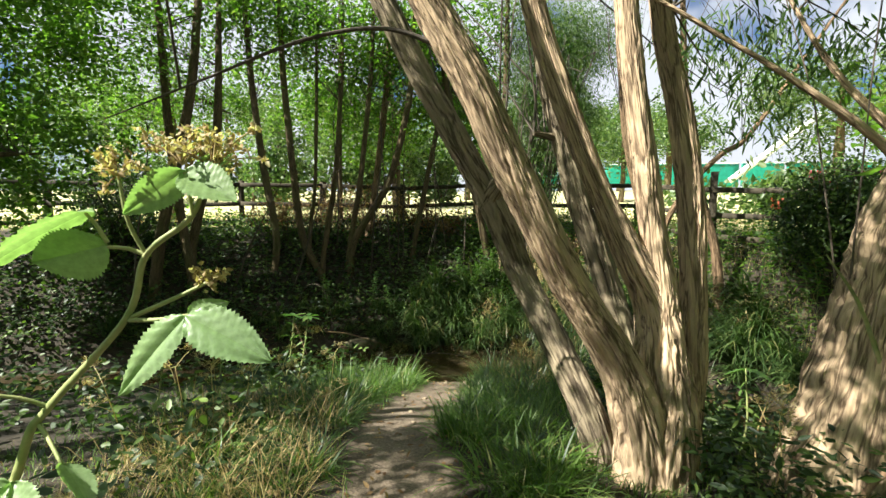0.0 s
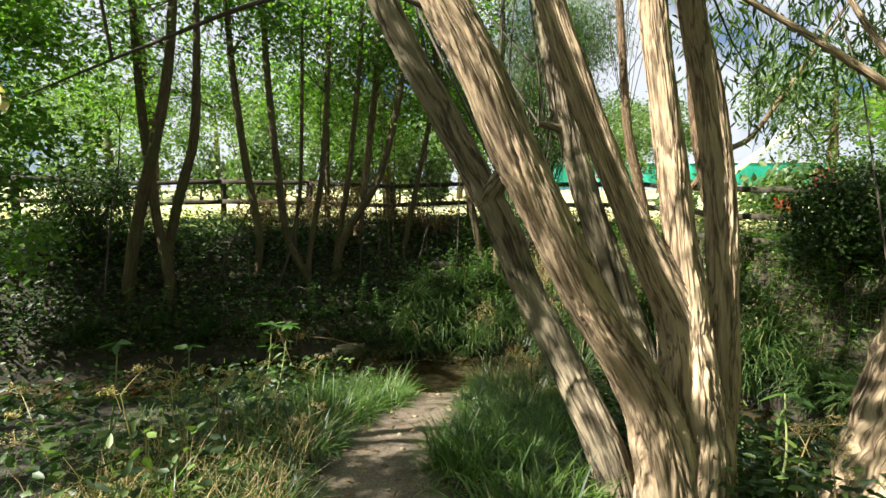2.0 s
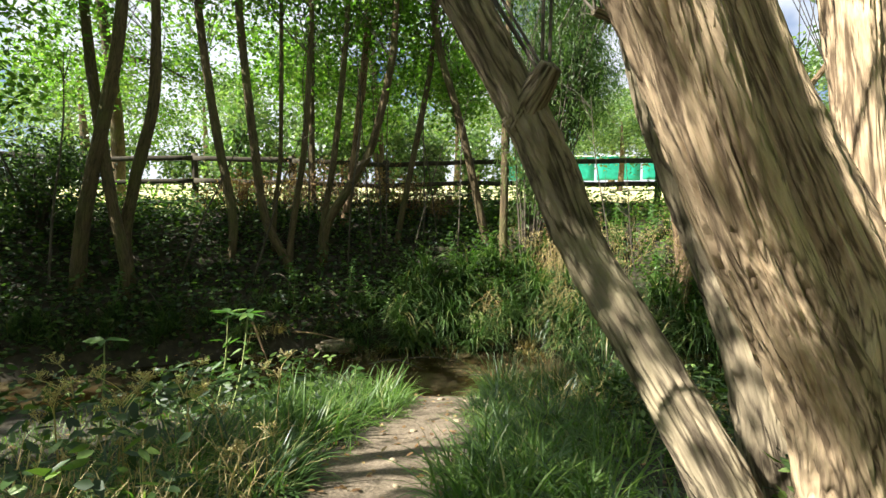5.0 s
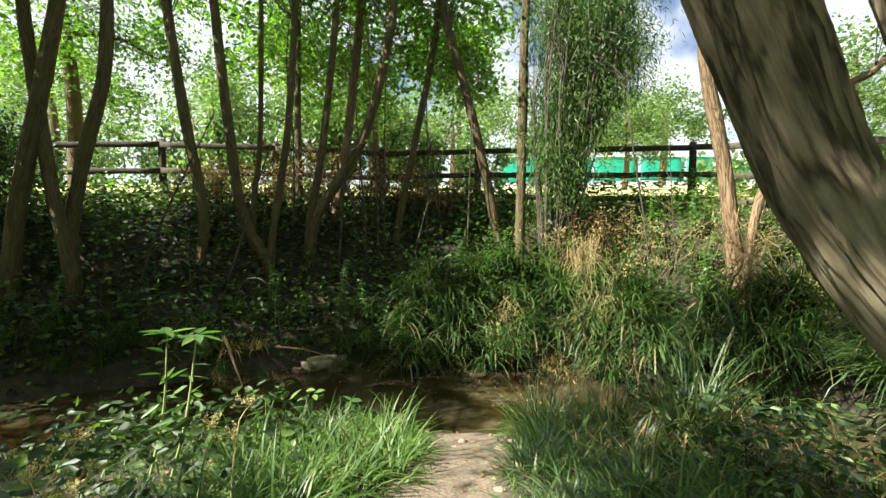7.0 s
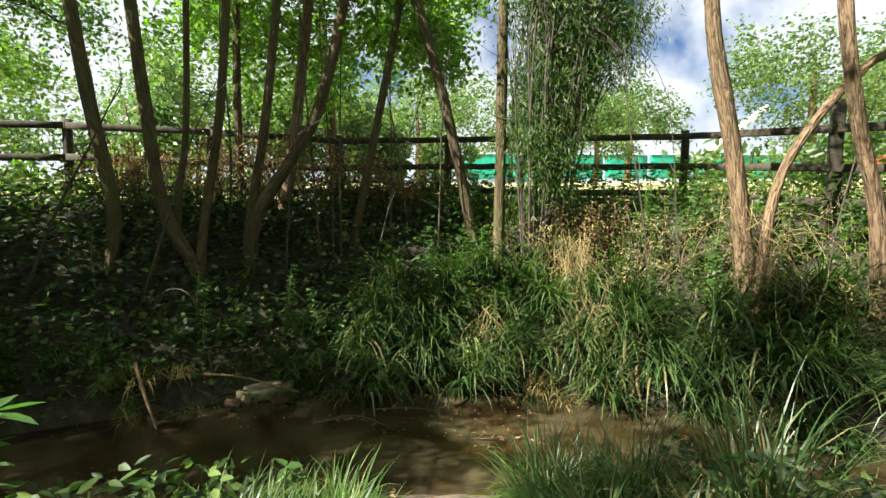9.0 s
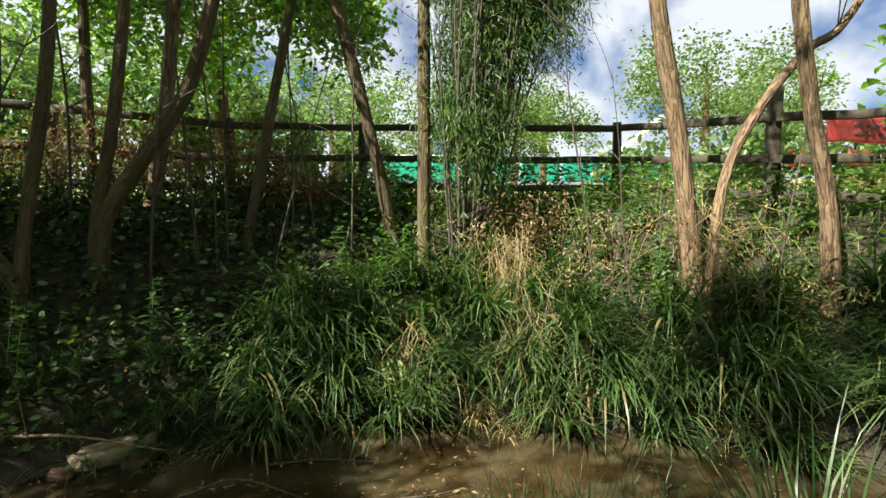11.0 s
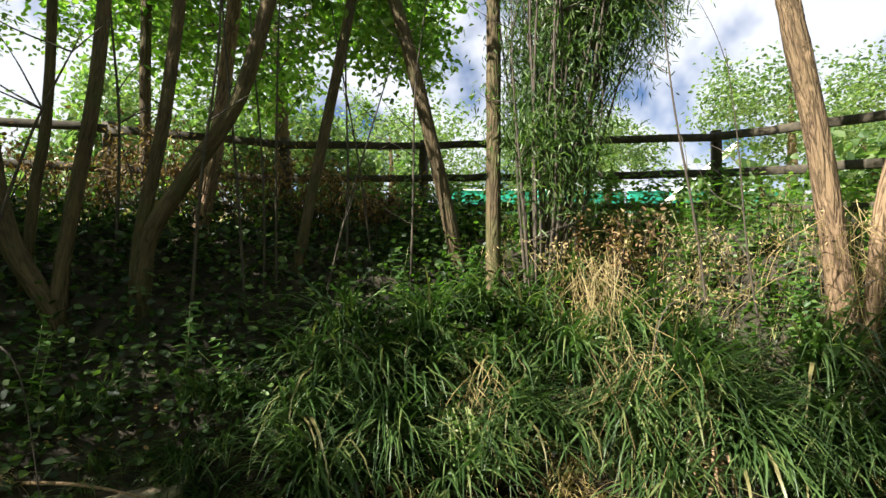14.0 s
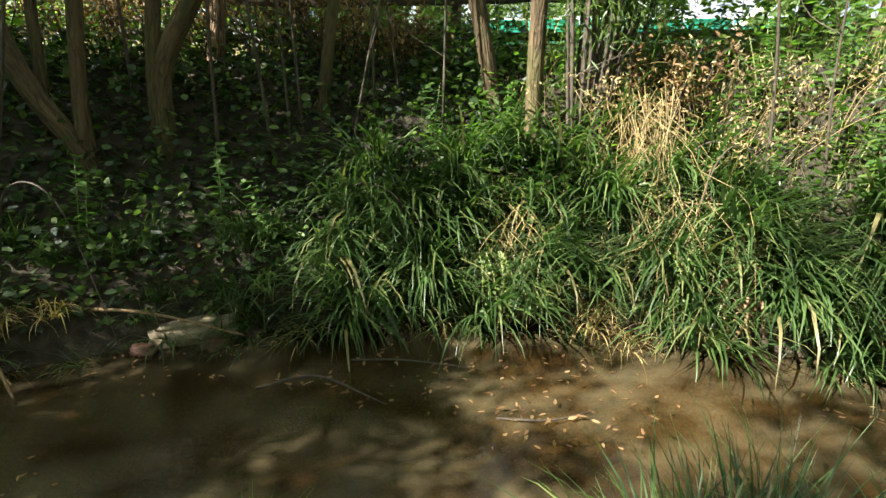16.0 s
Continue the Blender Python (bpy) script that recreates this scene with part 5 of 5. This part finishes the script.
def rounded_block(size, seed, lumps=0.1):
    bm = bmesh.new()
    bmesh.ops.create_cube(bm, size=1.0)
    bmesh.ops.bevel(bm, geom=bm.edges[:], offset=0.16, segments=2, affect="EDGES")
    bmesh.ops.subdivide_edges(bm, edges=bm.edges[:], cuts=2, use_grid_fill=True)
    for v in bm.verts:
        n = noise.noise(v.co * 2.3 + Vector((seed, 0, 0)))
        v.co = Vector([c * s for c, s in zip(v.co * (1 + lumps * 2 * n), size)])
    return bm


def stone(name, at, size, turn, material, label, category, seed, group=""):
    bm = rounded_block(size, seed)
    me = bpy.data.meshes.new(name)
    bm.to_mesh(me)
    bm.free()
    me.materials.append(material)
    for p in me.polygons:
        p.use_smooth = True
    ob = new(name, me)
    ob.matrix_basis = pose(*at, turn[0], turn[1], turn[2])
    return tagged(ob, label, category, group)


stone("stone_slab", (-1.66, 9.25, -1.25), (0.62, 0.28, 0.2), (6, -4, 8), M_STONE, "pale stone slab lying at the water's edge", "stone", 1.0)
for k, (x, y, s, r) in enumerate([(-1.45, 9.1, 0.2, 30), (-1.95, 9.05, 0.18, -15), (-1.2, 9.25, 0.16, 60), (-0.05, 9.35, 0.18, 20), (0.2, 9.3, 0.14, 70)]):
    stone("brick_fragment", (x, y, -1.31), (s, s * 0.6, s * 0.45), (5, 8, r), M_BRICK, "wet broken red brick at the water's edge", "brick", 2.0 + k, "broken bricks")
for k, (x, y, s) in enumerate([(0.15, 5.3, 0.06), (-0.2, 5.0, 0.05), (0.35, 5.7, 0.09), (0.3, 6.15, 0.10), (-0.3, 4.3, 0.05), (0.5, 5.95, 0.12), (0.05, 6.5, 0.07), (-0.1, 3.5, 0.05), (-0.25, 3.9, 0.04), (0.45, 6.4, 0.08)]):
    stone("pebble", (x, y, ground_z(x, y) + s * 0.08), (s, s * 0.75, s * 0.45), (0, 0, 37 * k), M_STONE, "small pale stone trodden into the path", "stone", 8.0 + k, "stones in the path")


def drift(name, label, category, pts, r, leafy, seed, material=None, group="drift twigs"):
    rg = np.random.default_rng(seed)
    t = thing(name, label, category, group)
    v, f = tube(pts, [r, r * 0.8, r * 0.3], 7, 18, 0.0, 0.25, seed)
    mesh_object("branch", v, f, material or M_TWIG, t)
    c = spline(pts, 20)
    if leafy:
        p = c[rg.integers(3, 20, leafy)] + rg.normal(size=(leafy, 3)) * (0.06, 0.06, 0.01)
        v, f = leaves(rg, p, rg.normal(size=(leafy, 3)) * (1, 1, 0.1), 0.06, 0.022, 0.2, 0.9)
        mesh_object("foliage", v, f, M_RUST, t)


drift("drift_twig", "dead twig with yellow leaves caught in the stream", "twig", [(-1.0, 8.5, -1.33), (-0.6, 8.45, -1.24), (-0.15, 8.2, -1.31)], 0.012, 26, 401)
drift("drift_twig", "dead twig with yellow leaves caught in the stream", "twig", [(-0.4, 8.75, -1.32), (0.0, 8.6, -1.26), (0.5, 8.5, -1.31)], 0.009, 18, 402)
drift("drift_twig", "dead twig with yellow leaves caught in the stream", "twig", [(0.5, 8.0, -1.32), (0.8, 7.9, -1.28), (1.1, 8.0, -1.32)], 0.008, 16, 403)
drift("dead_branch", "bare dead branch leaning into the stream", "branch", [(-2.9, 9.0, -0.8), (-2.72, 8.75, -0.98), (-2.5, 8.55, -1.36)], 0.022, 0, 404, M_ROOT, "dead branches")
drift("dead_branch", "bare dead branch leaning into the stream", "branch", [(-2.5, 9.2, -1.0), (-1.9, 9.1, -1.02), (-1.2, 9.0, -1.2)], 0.015, 0, 405, M_ROOT, "dead branches")
drift("fallen_branch", "pale fallen branch on the bank foot", "branch", [(2.05, 2.3, -0.35), (2.3, 2.35, 0.05), (2.75, 2.3, 0.12)], 0.018, 0, 406, M_ROOT, "dead branches")
drift("dead_branch", "thin dead stick standing against the willow", "branch", [(2.55, 2.6, 0.4), (2.3, 2.55, 0.9), (2.05, 2.5, 1.2)], 0.014, 0, 407, M_CANE, "dead branches")

# torn root stump in the sunlit bank
st = thing("root_stump", "torn brown root stump in the stream bank", "stump")
srng = np.random.default_rng(415)
for k in range(16):
    a, q = srng.uniform(0, 6.28), srng.normal(size=6) * 0.07
    v, f = tube([(2.55 + q[0], 8.75 + q[1] * 0.5, -0.55 + q[2]), (2.5 + 0.08 * math.cos(a) + q[3], 8.62 + 0.06 * math.sin(a), -0.85 + q[4]), (2.45 + 0.13 * math.cos(a), 8.5 + 0.08 * math.sin(a), -1.12 + q[5] * 2)],
                [0.03, 0.026, 0.008], 6, 14, 0.25, 0.5, k)
    mesh_object("root", v, f, M_ROOT, st)


def straw_fall(name, label, top, foot, n, seed, spread=0.15, width=0.0035, material=None):
    rg = np.random.default_rng(seed)
    parts = []
    for _ in range(n):
        a = np.array(top) + rg.normal(size=3) * spread
        b = np.array(foot) + (a - np.array(foot)) * rg.uniform(0, 0.6) + rg.normal(size=3) * spread * 1.5
        m = (a + b) / 2 + rg.normal(size=3) * 0.13 + np.array([0, -0.05, 0.03])
        parts.append(tube([a, m, b], [width, width * 0.8, width * 0.3], 3, 7))
    v, f = join(parts)
    return tagged(mesh_object(name, v, f, material or M_STRAW), label, "dead grass", "dead stalks", "stuff")


straw_fall("dead_stalk_bundle", "bundle of bleached straw hanging into the water", (2.05, 9.1, -0.35), (1.85, 8.6, -1.28), 90, 421)
straw_fall("dead_stalk_bundle", "bundle of bleached straw hanging from the bank", (2.15, 9.75, 0.35), (2.1, 9.35, -0.55), 110, 422, 0.14)
straw_fall("dead_stalk_bundle", "brown dead stalks hanging over the bank edge", (0.9, 9.6, -0.5), (0.75, 9.15, -1.15), 70, 423, 0.14)
straw_fall("dead_stalk_bundle", "brown dead stalks on the sunlit bank", (3.9, 8.5, 0.5), (3.7, 8.1, -0.2), 70, 424, 0.2)


def seed_spray(name, label, x, y, h, n, seed):
    """Tall dry stalks that arch and end in loose seed sprays."""
    rg = np.random.default_rng(seed)
    z = ground_z(x, y)
    parts = []
    for _ in range(n):
        b = np.array([x, y, z]) + rg.normal(size=3) * (0.18, 0.14, 0)
        e = b + np.array([rg.normal() * 0.28, rg.normal() * 0.2 - 0.1, h * rg.uniform(0.6, 1.1)])
        m = (b + e) / 2 + np.array([0, 0, h * 0.12])
        parts.append(tube([b, m, e], [0.004, 0.003, 0.0015], 3, 8))
        q = e + rg.normal(size=(16, 3)) * (0.07, 0.07, 0.05)
        parts.append(leaves(rg, q, rg.normal(size=(16, 3)), 0.045, 0.012, 0.4, 0.2))
    v, f = join(parts)
    return tagged(mesh_object(name, v, f, M_STRAW), label, "dead weed", "dry weeds on the bank")


for k, (x, y, h, n) in enumerate([(1.95, 9.9, 0.75, 16), (2.35, 9.7, 0.7, 16), (2.8, 9.9, 0.6, 14), (3.1, 9.5, 0.65, 14), (3.5, 9.4, 0.6, 12), (4.2, 8.9, 0.7, 14), (4.5, 7.9, 0.6, 12), (2.6, 9.3, 0.6, 12), (4.9, 7.3, 0.6, 10)]):
    seed_spray("dry_weed", "dry straw-coloured weed with loose seed sprays", x, y, h, n, 440 + k)


# ---- red board beyond the fence ----
M_RED = plain_material("red painted board", (0.20, 0.014, 0.018), (0.32, 0.035, 0.035), 6, 0.5, 0.1)
M_ORANGE = plain_material("orange plastic netting", (0.32, 0.045, 0.018), (0.46, 0.10, 0.04), 30, 0.5, 0.3)
M_DARK = plain_material("faded dark lettering", (0.05, 0.015, 0.02), (0.12, 0.04, 0.05), 9, 0.6, 0.1)


def build_board():
    rg = np.random.default_rng(501)
    b = thing("notice_board", "red painted notice board on timber posts beyond the fence", "sign")
    v, f = box_beam((7.95, 10.3, 2.05), (9.6, 10.3, 2.05), 0.04, 0.44, rg)
    panel = mesh_object("panel", v, f, M_RED, b, smooth=False)
    v, f = box_beam((8.45, 10.3, 1.58), (9.0, 10.3, 1.58), 0.04, 0.26, rg)
    mesh_object("panel", v, f, M_RED, b, smooth=False)
    for x, w, z in ((8.6, 0.22, 2.12), (8.95, 0.28, 2.1), (9.3, 0.25, 2.12), (8.75, 0.5, 1.98), (9.3, 0.35, 1.97)):
        v, f = box_beam((x - w / 2, 10.272, z), (x + w / 2, 10.272, z), 0.008, 0.05, rg)
        mesh_object("lettering", v, f, M_DARK, panel, smooth=False)
    for x in (8.1, 9.4):
        v, f = box_beam((x, 10.36, 0.7), (x, 10.36, 2.3), 0.07, 0.07, rg)
        mesh_object("post", v, f, M_RAIL, b, smooth=False)

    sheet = bmesh.new()
    bmesh.ops.create_grid(sheet, x_segments=14, y_segments=8, size=0.5)
    for vert in sheet.verts:
        x, y = vert.co.x, vert.co.y
        vert.co = Vector((7.35 + x * 0.4, 10.3 + 0.09 * noise.noise((x * 5, y * 5, 3.0)), 1.52 + y * 0.22 + 0.04 * math.sin(x * 9)))
    bmesh.ops.solidify(sheet, geom=sheet.faces[:], thickness=0.006)
    me = bpy.data.meshes.new("netting")
    sheet.to_mesh(me)
    sheet.free()
    me.materials.append(M_ORANGE)
    net = tagged(new("netting", me), "crumpled orange-red netting strung between stakes behind the fence", "netting")
    for x in (7.1, 7.6):
        v, f = box_beam((x, 10.34, 0.6), (x, 10.34, 1.8), 0.03, 0.03, rg)
        mesh_object("stake", v, f, M_RAIL, net, smooth=False)


build_board()


# ---- herbs on the sunlit bank ----
def build_herb(seed):
    rg = np.random.default_rng(seed)
    h = thing("bank_herb", "leafy green herb growing on the sunlit bank", "weed", "herbs on the bank")
    v, f = tube([(0, 0, -0.05), (0.02, 0.01, 0.3), (rg.normal() * 0.08, rg.normal() * 0.08, 0.72)], [0.006, 0.005, 0.002], 5, 8)
    mesh_object("stem", v, f, M_CANE, h)
    parts = []
    for a in np.linspace(0.12, 0.72, 11):
        n = 4
        ang = rg.uniform(0, 6.28) + np.arange(n) * 1.57
        way = np.stack([np.cos(ang), np.sin(ang), rg.normal(size=n) * 0.25 + 0.1], 1)
        parts.append(leaves(rg, np.repeat(np.array([[0.02, 0.01, a]]), n, 0), way, 0.15 * (1.15 - a), 0.04, 0.25, 0.8))
    v, f = join(parts)
    mesh_object("foliage", v, f, M_WEED, h)
    return h


herbs = [build_herb(520 + k) for k in range(4)]
hr = np.random.default_rng(530)
hp = scatter(hr, 700, 1.0, 6.2, 5.5, 11.6, lambda x, y, o: (o > HALF + 0.5) & (o < HALF + 2.6))[:70]
hp = np.concatenate([hp, scatter(hr, 300, -5, 1.0, 8.5, 11.8, lambda x, y, o: (o > HALF + 0.3) & (o < HALF + 2.4))[:14]])
for k, p in enumerate(hp):
    m = pose(p[0], p[1], p[2], hr.normal() * 8, hr.normal() * 8, hr.uniform(0, 360))
    if k < 4:
        herbs[k].matrix_basis = m
    else:
        copy_thing(herbs[k % 4], m)


# creeping yellow-green herb hanging at the cut bank
def build_creeper(x, y, z, seed):
    rg = np.random.default_rng(seed)
    c = thing("creeping_herb", "bright yellow-green creeping herb hanging over the bank edge", "weed", "creeping herbs")
    for k in range(7):
        a = np.array([x + rg.normal() * 0.07, y, z + 0.18])
        e = np.array([x + rg.normal() * 0.12, y - 0.18, z - 0.22])
        pts = [a, (a + e) / 2 + np.array([0, -0.07, 0.06]), e]
        v, f = tube(pts, [0.003, 0.0025, 0.0015], 4, 8)
        runner = mesh_object("runner", v, f, M_CANE, c)
        q = spline(pts, 14)[2:]
        q = np.repeat(q, 2, axis=0) + rg.normal(size=(24, 3)) * 0.012
        v, f = leaves(rg, q, rg.normal(size=(24, 3)), 0.034, 0.026, 0.2, 0.4)
        mesh_object("foliage", v, f, M_GRASS, runner)


build_creeper(0.68, 9.12, -0.85, 611)
build_creeper(2.05, 8.75, -0.75, 612)
